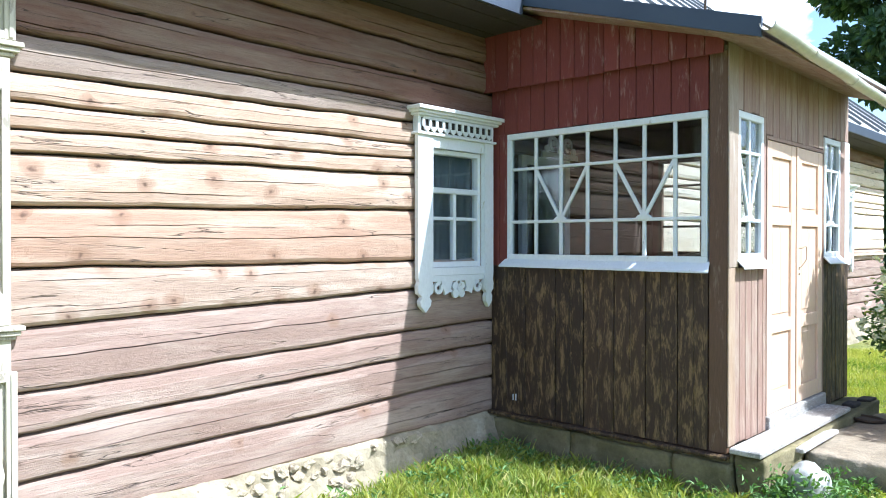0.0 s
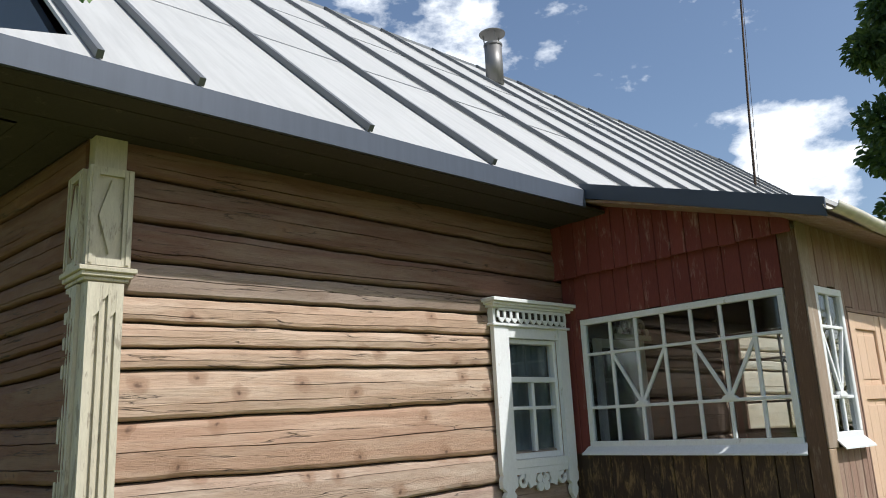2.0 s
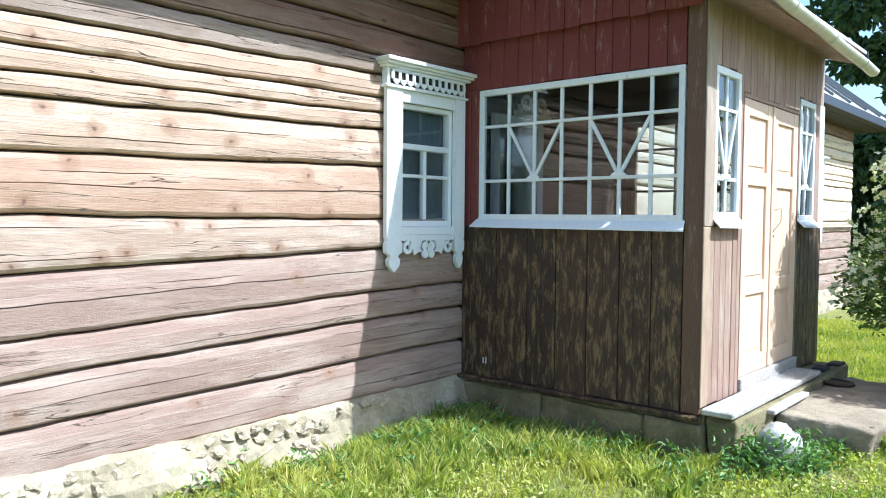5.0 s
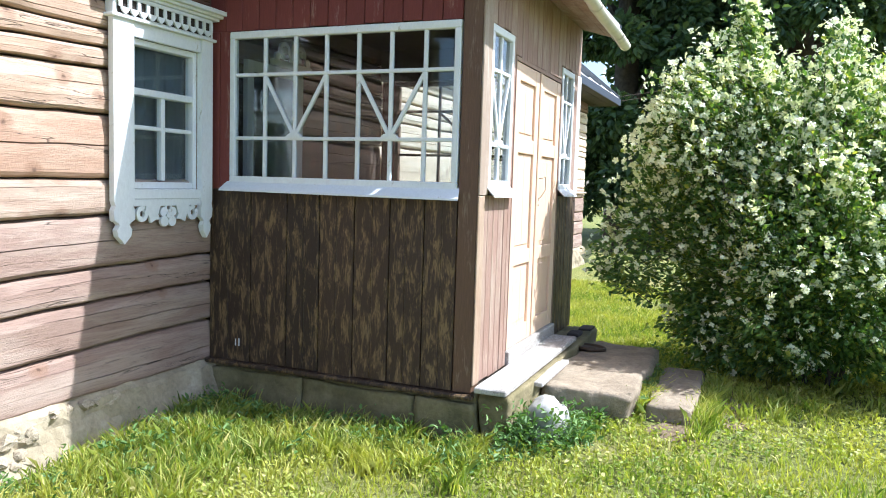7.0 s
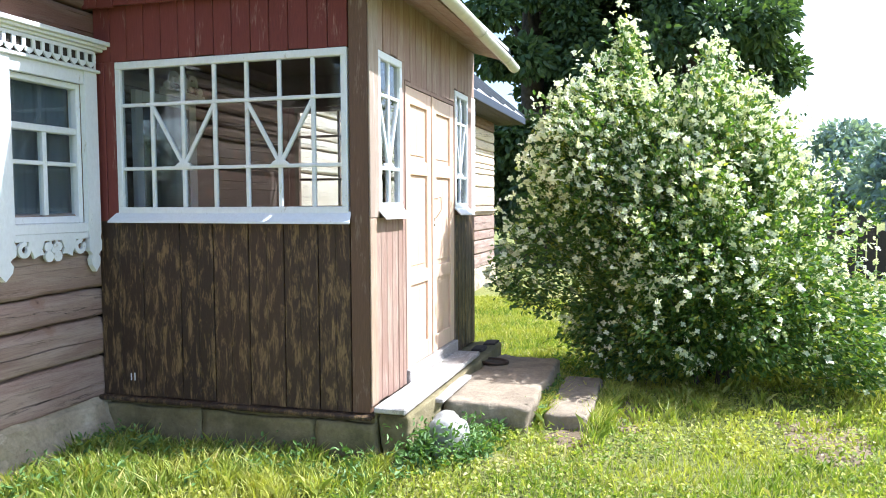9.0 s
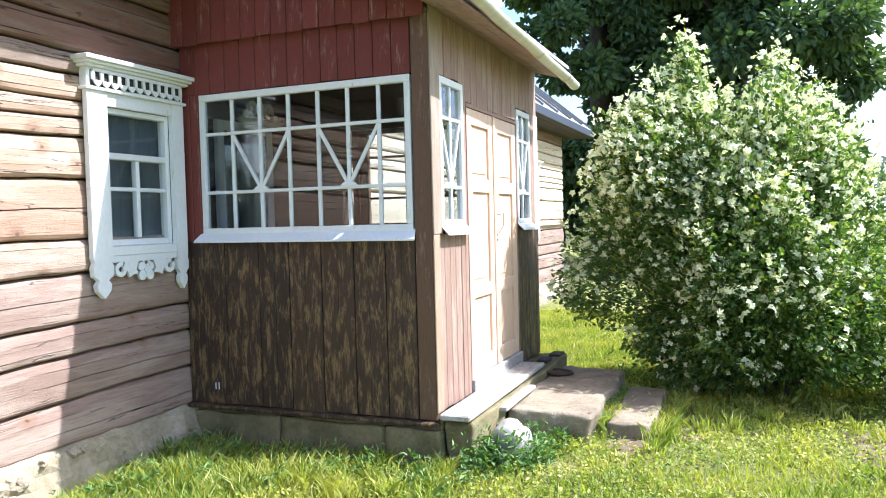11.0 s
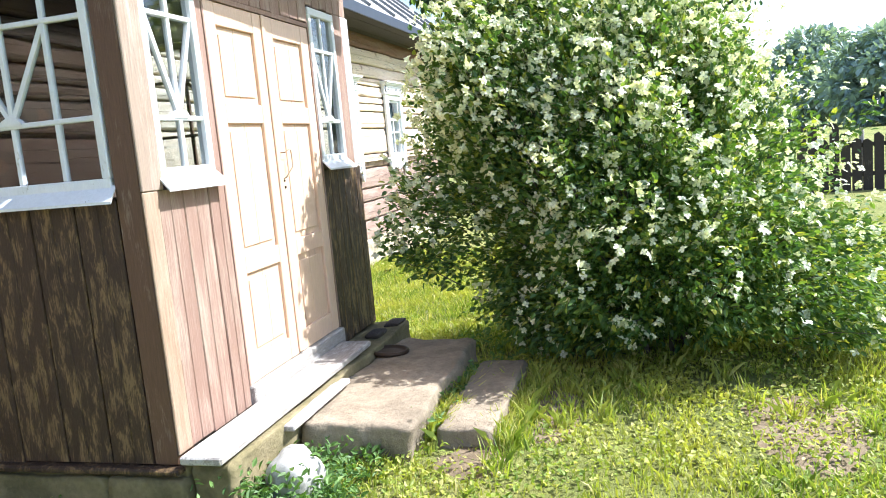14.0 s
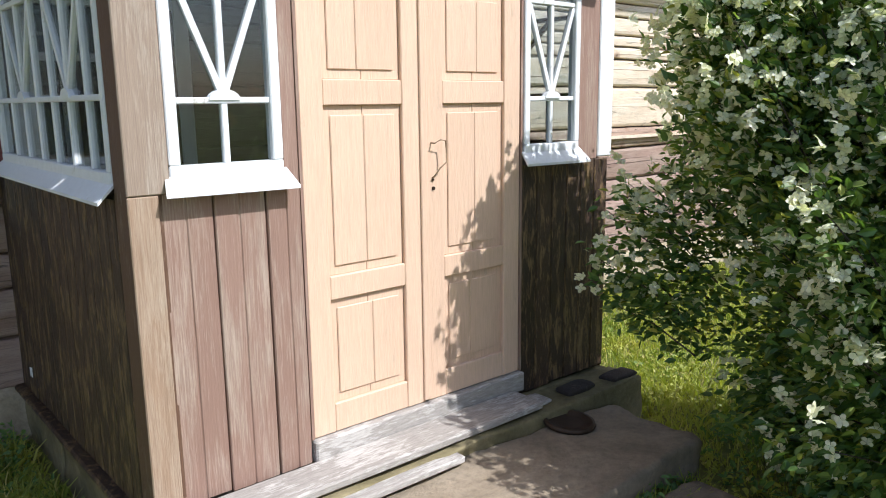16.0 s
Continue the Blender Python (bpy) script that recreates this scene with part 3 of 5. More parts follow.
foundation("foundation_far", [(2.66, 2.08, 0, -1), (WALL_R, 2.08, 0, -1)], "crumbling sandy plastered plinth under the log wall")

side_plinth.matrix_basis = SKEW


def rubble_mesh(k):
    bm = bmesh.new()
    bmesh.ops.create_icosphere(bm, subdivisions=2, radius=1)
    for v in bm.verts:
        q = v.co.copy()
        v.co = q * (0.80 + 0.55 * noise.noise(q * 1.4 + Vector((k * 5.1, 2, 1))) + 0.22 * noise.noise(q * 3.4 + Vector((k, 7, 3))))
    return mesh_of("stone", bm, RUBBLE)


stones = [rubble_mesh(k) for k in range(7)]
rng_stone = random.Random(21)
for row, z in enumerate((0.125, 0.055, -0.02, -0.095)):
    x = -3.86
    while x < (-1.0 if row == 0 else -1.42 - 0.1 * row):
        w = rng_stone.uniform(0.03, 0.10)
        y = 2.078 - 0.018 * row - rng_stone.uniform(0.0, 0.03)
        m = pose(x + w, y, z + rng_stone.uniform(-0.02, 0.015), 0, 0, 0) @ Matrix.Diagonal((w, 0.055, rng_stone.uniform(0.028, 0.05), 1)) @ pose(0, 0, 0, rng_stone.uniform(-25, 25), rng_stone.uniform(-25, 25), rng_stone.uniform(0, 360))
        piece("stone", rng_stone.choice(stones), front_plinth, m)
        x += 2 * w * rng_stone.uniform(0.8, 1.15) + (rng_stone.uniform(0, 0.1) if rng_stone.random() < 0.25 else 0)

# ---- main roof ----
EAVE_Y, EAVE_Z, RIDGE_Y, RIDGE_Z = 1.47, 3.54, 7.0, 8.19
ROOF_L, ROOF_R, PENT_L = -4.20, 13.3, -4.70


def slab_roof(bm, x0, x1, ya, za, yb, zb, thick=0.03):
    vs = [bm.verts.new(p) for p in ((x0, ya, za), (x1, ya, za), (x1, yb, zb), (x0, yb, zb), (x0, ya, za - thick), (x1, ya, za - thick), (x1, yb, zb - thick), (x0, yb, zb - thick))]
    for f in ((0, 1, 2, 3), (7, 6, 5, 4), (0, 4, 5, 1), (1, 5, 6, 2), (2, 6, 7, 3), (3, 7, 4, 0)):
        bm.faces.new([vs[i] for i in f])


roof = thing("roof", "pale grey sheet-metal roof with standing seams", "roof", kind="structure")
bm = bmesh.new()
slab_roof(bm, ROOF_L, ROOF_R, EAVE_Y, EAVE_Z, RIDGE_Y, RIDGE_Z)
part("front_slope", bm, ROOF, roof)
bm = bmesh.new()
slab_roof(bm, ROOF_L, ROOF_R, 2 * RIDGE_Y - EAVE_Y, EAVE_Z, RIDGE_Y + 0.001, RIDGE_Z)
part("rear_slope", bm, ROOF, roof)
bm = bmesh.new()
bar(bm, (ROOF_L, RIDGE_Y, RIDGE_Z + 0.005), (ROOF_R, RIDGE_Y, RIDGE_Z + 0.005), 0.05, 0.05, (0, 0, 1))
part("ridge_cap", bm, SEAM, roof)
SEAM_STEP = 1.115
seam_len = math.hypot(RIDGE_Y - EAVE_Y, RIDGE_Z - EAVE_Z)
slope = math.atan2(RIDGE_Z - EAVE_Z, RIDGE_Y - EAVE_Y)
bm = bmesh.new()
box(bm, -0.017, 0.017, 0, seam_len, 0.0, 0.045)
seam_mesh = mesh_of("seam", bm, SEAM)
seam_x = -3.64
piece("seam", seam_mesh, roof, pose(-4.15, EAVE_Y - 0.01, EAVE_Z + 0.001, math.degrees(slope)))
while seam_x < ROOF_R:
    piece("seam", seam_mesh, roof, pose(seam_x + random.uniform(-0.015, 0.015), EAVE_Y - 0.01, EAVE_Z + 0.001, math.degrees(slope)))
    seam_x += SEAM_STEP
# cross joints of the sheets
bm = bmesh.new()
for s, a, b_ in ((0.33, -3.6, 2.0), (0.66, -2.4, 6.0)):
    y, z = EAVE_Y + (RIDGE_Y - EAVE_Y) * s, EAVE_Z + (RIDGE_Z - EAVE_Z) * s
    bar(bm, (a, y, z + 0.002), (b_, y, z + 0.002), 0.012, 0.008, (0, 0, 1))
part("sheet_joint", bm, SEAM, roof)
bm = bmesh.new()
box(bm, PENT_L, -0.36, EAVE_Y - 0.012, EAVE_Y + 0.012, EAVE_Z - 0.15, EAVE_Z - 0.006)
box(bm, 2.70, ROOF_R, EAVE_Y - 0.012, EAVE_Y + 0.012, EAVE_Z - 0.15, EAVE_Z - 0.006)
part("eave_fascia", bm, FASCIA, roof, "blue-grey metal eave fascia")
# soffit boards: the near-black wood colour includes the shade under the eaves
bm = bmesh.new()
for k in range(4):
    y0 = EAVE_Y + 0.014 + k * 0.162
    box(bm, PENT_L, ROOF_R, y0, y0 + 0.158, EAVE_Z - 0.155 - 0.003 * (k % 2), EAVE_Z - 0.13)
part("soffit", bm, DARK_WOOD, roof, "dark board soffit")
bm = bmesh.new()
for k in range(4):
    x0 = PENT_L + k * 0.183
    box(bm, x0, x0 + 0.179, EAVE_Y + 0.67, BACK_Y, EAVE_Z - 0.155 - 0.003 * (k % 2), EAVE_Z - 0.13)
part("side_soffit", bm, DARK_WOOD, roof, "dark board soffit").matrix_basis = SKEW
bm = bmesh.new()
box(bm, PENT_L - 0.012, PENT_L + 0.012, EAVE_Y + 0.013, BACK_Y + 0.6, EAVE_Z - 0.15, EAVE_Z - 0.006)
part("side_fascia", bm, FASCIA, roof, "blue-grey metal eave fascia").matrix_basis = SKEW
# small pent roof that wraps round under the gable
bm = bmesh.new()
PENT_Z = EAVE_Z + 0.28 * (RIDGE_Z - EAVE_Z) / (RIDGE_Y - EAVE_Y)
pent = [(PENT_L, EAVE_Y, EAVE_Z), (ROOF_L, EAVE_Y, EAVE_Z), (ROOF_L, EAVE_Y + 0.28, PENT_Z), (PENT_L - 1.05, BACK_Y + 0.6, EAVE_Z), (ROOF_L, BACK_Y + 0.6, PENT_Z)]
up_, dn_ = [bm.verts.new(q) for q in pent], [bm.verts.new((q[0], q[1], q[2] - 0.025)) for q in pent]
for f in ((0, 1, 2), (0, 2, 4, 3)):
    bm.faces.new([up_[i] for i in f])
    bm.faces.new([dn_[i] for i in reversed(f)])
for i, j in ((0, 1), (1, 2), (2, 4), (4, 3), (3, 0)):
    bm.faces.new((up_[j], up_[i], dn_[i], dn_[j]))
part("pent", bm, ROOF, roof)
for gx, gmat in ((ROOF_L + 0.025, FASCIA), (WALL_R + 0.1, LOG_SHADE_SIDE)):
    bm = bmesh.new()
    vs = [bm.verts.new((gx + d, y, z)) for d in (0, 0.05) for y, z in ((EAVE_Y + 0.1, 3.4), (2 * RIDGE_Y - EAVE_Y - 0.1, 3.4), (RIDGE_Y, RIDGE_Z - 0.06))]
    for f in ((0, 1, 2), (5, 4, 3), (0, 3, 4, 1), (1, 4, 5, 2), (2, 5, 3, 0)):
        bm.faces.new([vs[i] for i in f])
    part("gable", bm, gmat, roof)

# ---- porch ----
PW, PD, P_BOT, SILL, W_TOP, P_TOP = 2.7, WALL_Y - 0.03, 0.20, 1.47, 2.55, 2.93


def rake_z(y):
    return 2.968 + 0.302 * (y + 0.4)


def plank_row(parent, a, b_, width, place, z0, z1, mat, thick=0.022, name="plank", edges=None):
    """Upright boards between a and b_ along one axis, or between the edges given, which then carry a bead groove; place(u) gives the board's matrix; z1 may be a function."""
    count = max(1, round((b_ - a) / width))
    stops = edges or [a + (b_ - a) * i / count for i in range(count + 1)]
    for e0, e1 in zip(stops, stops[1:]):
        u, w = (e0 + e1) / 2, e1 - e0
        top = z1(u) if callable(z1) else z1
        low = z0 + random.uniform(-0.006, 0.006)
        bm = bmesh.new()
        if edges:
            h, g = w / 2 - 0.0035, random.uniform(-0.012, 0.012)
            outline = [(-h, 0), (-h, 0.005 - thick), (-h + 0.004, -thick), (g - 0.006, -thick), (g - 0.002, 0.005 - thick), (g + 0.002, 0.005 - thick), (g + 0.006, -thick), (h - 0.004, -thick), (h, 0.005 - thick), (h, 0)]
            rings = [[bm.verts.new((x, y + (0.002 * noise.noise(Vector((u * 9, z * 3, 1)))), z)) for x, y in outline] for z in [low + (top - low) * k / 6 for k in range(7)]]
            for p, q in zip(rings, rings[1:]):
                for k in range(len(p)):
                    bm.faces.new((p[k], p[(k + 1) % len(p)], q[(k + 1) % len(p)], q[k]))
            bm.faces.new(rings[0])
            bm.faces.new(rings[-1][::-1])
        else:
            box(bm, -w / 2 + 0.0025, w / 2 - 0.0025, -thick, 0, low, top)
            bev(bm, 0.004)
        m = place(u) @ pose(0, random.uniform(-0.003, 0.001), 0, 0, 0, 0)
        ob = part(name, bm, mat, parent)
        ob.matrix_basis = m


SIDE = lambda x: (lambda u: pose(x, u, 0, 0, 0, -90))
FRONT = lambda y: (lambda u: pose(u, y, 0))
EAST = lambda x: (lambda u: pose(x, u, 0, 0, 0, 90))

side = thing("wall_porch_side", "shaded porch wall of peeling dark brown boards below red boards", "wall", kind="structure")
plank_row(side, 0.135, PD, 0.14, SIDE(0.022), P_BOT, SILL - 0.03, PLANK_DARK, edges=[0.133, 0.36, 0.607, 0.87, 1.141, 1.405, 1.71, PD])
plank_row(side, 1.90, PD, 0.11, SIDE(0.022), SILL - 0.03, W_TOP, PLANK_RED)
plank_row(side, 0.135, PD, 0.14, SIDE(0.022), W_TOP, P_TOP, PLANK_RED)
plank_row(side, 0.0, PD + 0.03, 0.13, SIDE(-0.05), P_TOP - 0.02, lambda u: rake_z(u) - 0.06, PLANK_WORN)
bm = bmesh.new()
box(bm, 0.0, 0.13, 0.0, 0.13, P_BOT, P_TOP + 0.1)
bev(bm, 0.006)
part("corner_post", bm, PLANK_BROWN, side)
bm = bmesh.new()
box(bm, 0.024, 0.06, 0.13, PD, P_BOT, SILL - 0.02)
box(bm, 0.024, 0.06, 0.13, PD, W_TOP + 0.01, 3.1)
box(bm, 0.024, 0.06, 1.91, PD, SILL - 0.02, W_TOP + 0.01)
box(bm, -0.048, 0.05, 0.0, PD, P_TOP + 0.005, P_TOP + 0.03)
part("backing", bm, DARK_ROOM, side)
bm = bmesh.new()
box(bm, -0.05, 0.03, -0.02, PD + 0.01, P_BOT - 0.035, P_BOT - 0.002)
bev(bm, 0.01)
part("ledge", bm, PLANK_DARK, side)
bm = bmesh.new()
box(bm, -0.008, -0.003, 1.795, 1.802, 0.31, 0.365)
box(bm, -0.008, -0.003, 1.825, 1.832, 0.31, 0.36)
part("nail", bm, WHITE, side, "two pale nail strips on a board")

DOOR_X0, DOOR_X1, DOOR_Z0, DOOR_Z1 = 0.70, 1.97, 0.345, 2.40
CORNER_WOOD = wood_paint("corner_wood", (0.34, 0.23, 0.15), (0.36, 0.25, 0.165), (0.42, 0.33, 0.24), 0.06, (20, 20, 0.8), contrast=0.5, spread=0.12)
GREY_BOARD = wood_paint("grey_board", (0.30, 0.225, 0.165), (0.33, 0.25, 0.185), (0.42, 0.36, 0.29), 0.06, (22, 22, 0.8), contrast=0.5, spread=0.1)
front = thing("wall_porch_front", "sunlit porch wall of faded weathered boards round double doors", "wall", kind="structure")
plank_row(front, 0.11, 0.688, 0.138, FRONT(0.022), P_BOT + 0.045, SILL - 0.01, PLANK_FADED, edges=[0.111, 0.315, 0.532, 0.688])
plank_row(front, 1.985, PW, 0.12, FRONT(0.022), P_BOT + 0.01, SILL - 0.02, PLANK_DARK)
plank_row(front, 0.132, 0.685, 0.138, FRONT(0.022), W_TOP + 0.01, 3.0, PLANK_FADED)
plank_row(front, 0.687, 1.983, 0.13, FRONT(0.022), DOOR_Z1 + 0.035, 3.0, PLANK_FADED)
plank_row(front, 1.985, PW, 0.12, FRONT(0.022), W_TOP + 0.01, 3.0, PLANK_FADED)
bm = bmesh.new()
box(bm, -0.002, 0.108, -0.012, 0.0, P_BOT + 0.05, SILL - 0.01)
bev(bm, 0.004)
part("corner_board", bm, CORNER_WOOD, front)
bm = bmesh.new()
box(bm, -0.002, 0.152, -0.014, 0.0, SILL - 0.007, 3.0)
bev(bm, 0.004)
part("corner_board", bm, GREY_BOARD, front, "grey weathered corner board")
for x0, x1 in ((0.617, 0.685), (1.979, 1.993), (2.43, 2.60)):
    bm = bmesh.new()
    box(bm, x0, x1, 0.0, 0.05, SILL - 0.02, W_TOP + 0.01)
    bev(bm, 0.004)
    part("window_post", bm, PLANK_FADED, front)
bm = bmesh.new()
for x0, x1, z0, z1 in ((0.13, 0.69, P_BOT, SILL - 0.03), (1.98, PW, P_BOT, SILL - 0.03), (0.13, PW, W_TOP + 0.02, 3.05)):
    box(bm, x0, x1, 0.026, 0.06, z0, z1)
part("backing", bm, DARK_ROOM, front)

east = thing("wall_porch_east", "faded board wall on the far side of the porch", "wall", kind="structure")
plank_row(east, 0.0, PD, 0.14, EAST(PW - 0.022), P_BOT, SILL - 0.03, PLANK_DARK)
plank_row(east, 0.0, PD, 0.14, EAST(PW - 0.022), W_TOP, 3.2, PLANK_RED)
plank_row(east, 1.90, PD, 0.11, EAST(PW - 0.022), SILL - 0.03, W_TOP, PLANK_RED)
bm = bmesh.new()
box(bm, PW - 0.13, PW - 0.024, 0.06, 0.14, P_BOT, 3.0)
box(bm, PW - 0.06, PW - 0.026, 0.14, PD, P_BOT, SILL - 0.03)
box(bm, PW - 0.06, PW - 0.026, 0.14, PD, W_TOP, 3.2)
part("backing", bm, DARK_ROOM, east)

bm = bmesh.new()
box(bm, 0.06, PW - 0.06, 0.06, PD, 0.26, 0.30)
solid("floor_porch", bm, DARK_WOOD, "dark board floor of the porch", "floor")
bm = bmesh.new()
box(bm, 0.05, PW - 0.05, 0.05, PD, 2.86, 2.89)
solid("ceiling_porch", bm, DARK_WOOD, "dark board ceiling of the porch", "ceiling")


def lattice(w, h, cols, rows, fans, sill_out, label, group, paint=None, glass=GLASS):
    """A white glazing-bar window, origin at its lower left corner, outer face towards -y. fans: column positions of the V bars' feet."""
    root = thing("window", label, "window", group=group)
    for a, b_ in (((0, 0), (w, 0.05)), ((0, h - 0.05), (w, h)), ((0, 0.05), (0.045, h - 0.05)), ((w - 0.045, 0.05), (w, h - 0.05))):
        bm = bmesh.new()
        box(bm, a[0] + 0.0008, b_[0] - 0.0008, -0.012, 0.04, a[1], b_[1])
        bev(bm, 0.005)
        part("frame", bm, paint or WHITE, root)
    for c in cols:
        bm = bmesh.new()
        box(bm, c - 0.013, c + 0.013, 0.0, 0.028, 0.05, h - 0.05)
        bev(bm, 0.004)
        part("glazing_bar", bm, paint or WHITE, root)
    for r in rows:
        bm = bmesh.new()
        box(bm, 0.045, w - 0.045, -0.003, 0.0305, r - 0.012, r + 0.012)
        bev(bm, 0.004)
        part("glazing_bar", bm, paint or WHITE, root)
    for foot, left, right in fans:
        for end in (left, right):
            bm = bmesh.new()
            bar(bm, (foot, 0.012, rows[0] + 0.01), (end, 0.012, rows[1] - 0.01), 0.024, 0.022)
            part("diagonal_bar", bm, paint or WHITE, root)
        bm = bmesh.new()
        disc(bm, (foot, 0.005, rows[0] + 0.002), 0.062, 0.03, 12, 0, math.pi, 0.62)
        part("rosette", bm, paint or WHITE, root)
    bm = bmesh.new()
    pts = [(-0.04, -sill_out, -0.045), (w + 0.035, -sill_out, -0.05), (w + 0.015, 0.0, 0.018), (-0.015, 0.0, 0.018)]
    lower = [(x, y, z - 0.012) for x, y, z in pts]
    v = [bm.verts.new(p) for p in pts + lower]
    for f in ((0, 1, 2, 3), (7, 6, 5, 4), (0, 4, 5, 1), (1, 5, 6, 2), (2, 6, 7, 3), (3, 7, 4, 0)):
        bm.faces.new([v[i] for i in f])
    part("sill", bm, paint or WHITE, root, "sloping white tin sill")
    xs, zs = [0.045] + list(cols) + [w - 0.045], [0.05] + list(rows) + [h - 0.05]
    for i in range(len(xs) - 1):
        for j in range(len(zs) - 1):
            bm = bmesh.new()
            box(bm, xs[i], xs[i + 1], 0.013, 0.016, zs[j], zs[j + 1])
            ob = part("pane", bm, glass, root)
            ob.visible_shadow = False
    return root


W_W = 1.90 - 0.142
cols = [1.90 - y for y in (1.61, 1.363, 1.117, 0.871, 0.63, 0.388)]
rows_ = [0.318, 0.758]
side_window = lattice(W_W, 1.058, cols, rows_, [(cols[1], cols[0], cols[2]), (cols[4], cols[3], cols[5])], 0.075, "wide white porch window with small panes and fan bars", "porch windows")
side_window.matrix_basis = pose(0.01, 1.90, 1.488, 0, 0, -90)
east_window = lattice(W_W, 1.058, cols[::2], rows_, [(cols[2], cols[0], cols[4])], 0.06, "wide unpainted brown porch window with large panes", "porch windows", PLANK_BROWN, CLEAR)
east_window.matrix_basis = pose(PW - 0.01, 0.142, 1.488, 0, 0, 90)
fw = lattice(0.46, W_TOP - 1.51, [0.23], [0.28, 0.76], [(0.23, 0.05, 0.41)], 0.07, "narrow white porch window with small panes and fan bars", "porch windows")
fw.matrix_basis = pose(0.155, 0.0, 1.51)
copy_thing(fw, pose(1.995, 0.0, 1.505) @ Matrix.Diagonal((0.94, 1, 1, 1)))
bm = bmesh.new()
box(bm, 2.605, PW + 0.03, -0.004, 0.12, 1.46, W_TOP + 0.009)
bev(bm, 0.006)
solid("trim", bm, WHITE, "white board trim at the porch corner", "trim")


def door_leaf(x0, x1, label):
    """A panelled door leaf of frame and three sunk panels."""
    root = thing("door", label, "door", group="porch doors", kind="structure")
    z0, z1 = DOOR_Z0, DOOR_Z1
    st = 0.112
    rails = [(z0, z0 + 0.13), (0.944, 1.048), (1.766, 1.872), (z1 - 0.12, z1)]
    for a, b_ in ((x0, x0 + st), (x1 - st, x1)):
        bm = bmesh.new()
        box(bm, a, b_, 0.0, 0.045, z0, z1)
        bev(bm, 0.004)
        part("stile", bm, DOOR, root)
    for a, b_ in rails:
        bm = bmesh.new()
        box(bm, x0 + st + 0.0005, x1 - st - 0.0005, 0.002, 0.043, a, b_)
        bev(bm, 0.004)
        part("rail", bm, DOOR, root)
    for (_, a), (b_, _) in zip(rails, rails[1:]):
        mid = (x0 + x1) / 2
        for p, q in ((x0 + st, mid), (mid, x1 - st)):
            bm = bmesh.new()
            box(bm, p + 0.001, q - 0.001, 0.020, 0.034, a, b_)
            bev(bm, 0.0025)
            part("panel", bm, DOOR, root)
        cut = x0 + st + (x1 - x0 - 2 * st) * random.uniform(0.42, 0.58)
        for p, q in ((x0 + st + 0.036, cut), (cut, x1 - st - 0.036)):
            bm = bmesh.new()
            box(bm, p + 0.0008, q - 0.0008, 0.0125, 0.0195, a + 0.04, b_ - 0.04)
            bev(bm, 0.0035)
            part("field", bm, DOOR, root)
    return root


leaf_l = door_leaf(DOOR_X0, 1.33, "closed tan-painted panelled door leaf")
leaf_r = door_leaf(1.345, DOOR_X1, "closed tan-painted panelled door leaf with a wire handle")
bm = bmesh.new()
box(bm, 1.312, 1.352, -0.012, 0.0, DOOR_Z0 + 0.01, DOOR_Z1)
bev(bm, 0.004)
part("cover_strip", bm, DOOR, leaf_r)
hx = 1.40
bm = bmesh.new()
tube(bm, [(hx - 0.02, 0.0, 1.59), (hx - 0.02, -0.03, 1.59), (hx, -0.045, 1.605), (hx + 0.03, -0.045, 1.60), (hx + 0.035, -0.045, 1.56), (hx + 0.035, -0.045, 1.50), (hx, -0.04, 1.475), (hx - 0.015, -0.02, 1.44), (hx - 0.015, 0.0, 1.43)], [0.0036] * 9, 6)
handle = smooth(part("handle", bm, WIRE, leaf_r, "bent rusty wire handle"))
bm = bmesh.new()
disc(bm, (hx - 0.01, -0.003, 1.38), 0.009, 0.006, 8)
disc(bm, (hx - 0.012, -0.003, 1.42), 0.006, 0.006, 8)
part("keyhole", bm, IRON, leaf_r)
frame_thing = thing("door_frame", "weathered tan door frame round the porch doors", "door frame", kind="structure")
for a, b_, c, d in ((DOOR_X0 - 0.015, DOOR_X0 - 0.002, DOOR_Z0, DOOR_Z1 + 0.03), (DOOR_X1 + 0.002, DOOR_X1 + 0.015, DOOR_Z0, DOOR_Z1 + 0.03), (DOOR_X0 - 0.002, DOOR_X1 + 0.002, DOOR_Z1 + 0.004, DOOR_Z1 + 0.03)):
    bm = bmesh.new()
    box(bm, a, b_, -0.006, 0.05, c, d)
    part("jamb", bm, PLANK_FADED, frame_thing)
bm = bmesh.new()
box(bm, DOOR_X0 - 0.01, DOOR_X1 + 0.02, -0.032, 0.08, 0.235, DOOR_Z0 - 0.004)
bev(bm, 0.008)
part("threshold", bm, OLD_WOOD, frame_thing)
bm = bmesh.new()
box(bm, -0.05, 1.9, -0.25, -0.035, 0.222, 0.262)
bev(bm, 0.008)
solid("doorstep_board", bm, OLD_WOOD, "bleached grey wooden board along the foot of the porch", "board", "")

bm = bmesh.new()
box(bm, 0.5, 1.28, -0.335, -0.262, 0.165, 0.198)
bev(bm, 0.006)
solid("doorstep_board", bm, OLD_WOOD, "narrow bleached board before the doorstep", "board", "")

# porch plinth
bm = bmesh.new()
box(bm, 0.02, PW - 0.02, 0.03, PD + 0.05, -0.4, P_BOT - 0.04)
solid("porch_core", bm, MOSSY, "concrete plinth under the porch", "foundation")
plinth = thing("porch_plinth", "mossy concrete blocks under the porch", "foundation", kind="structure")


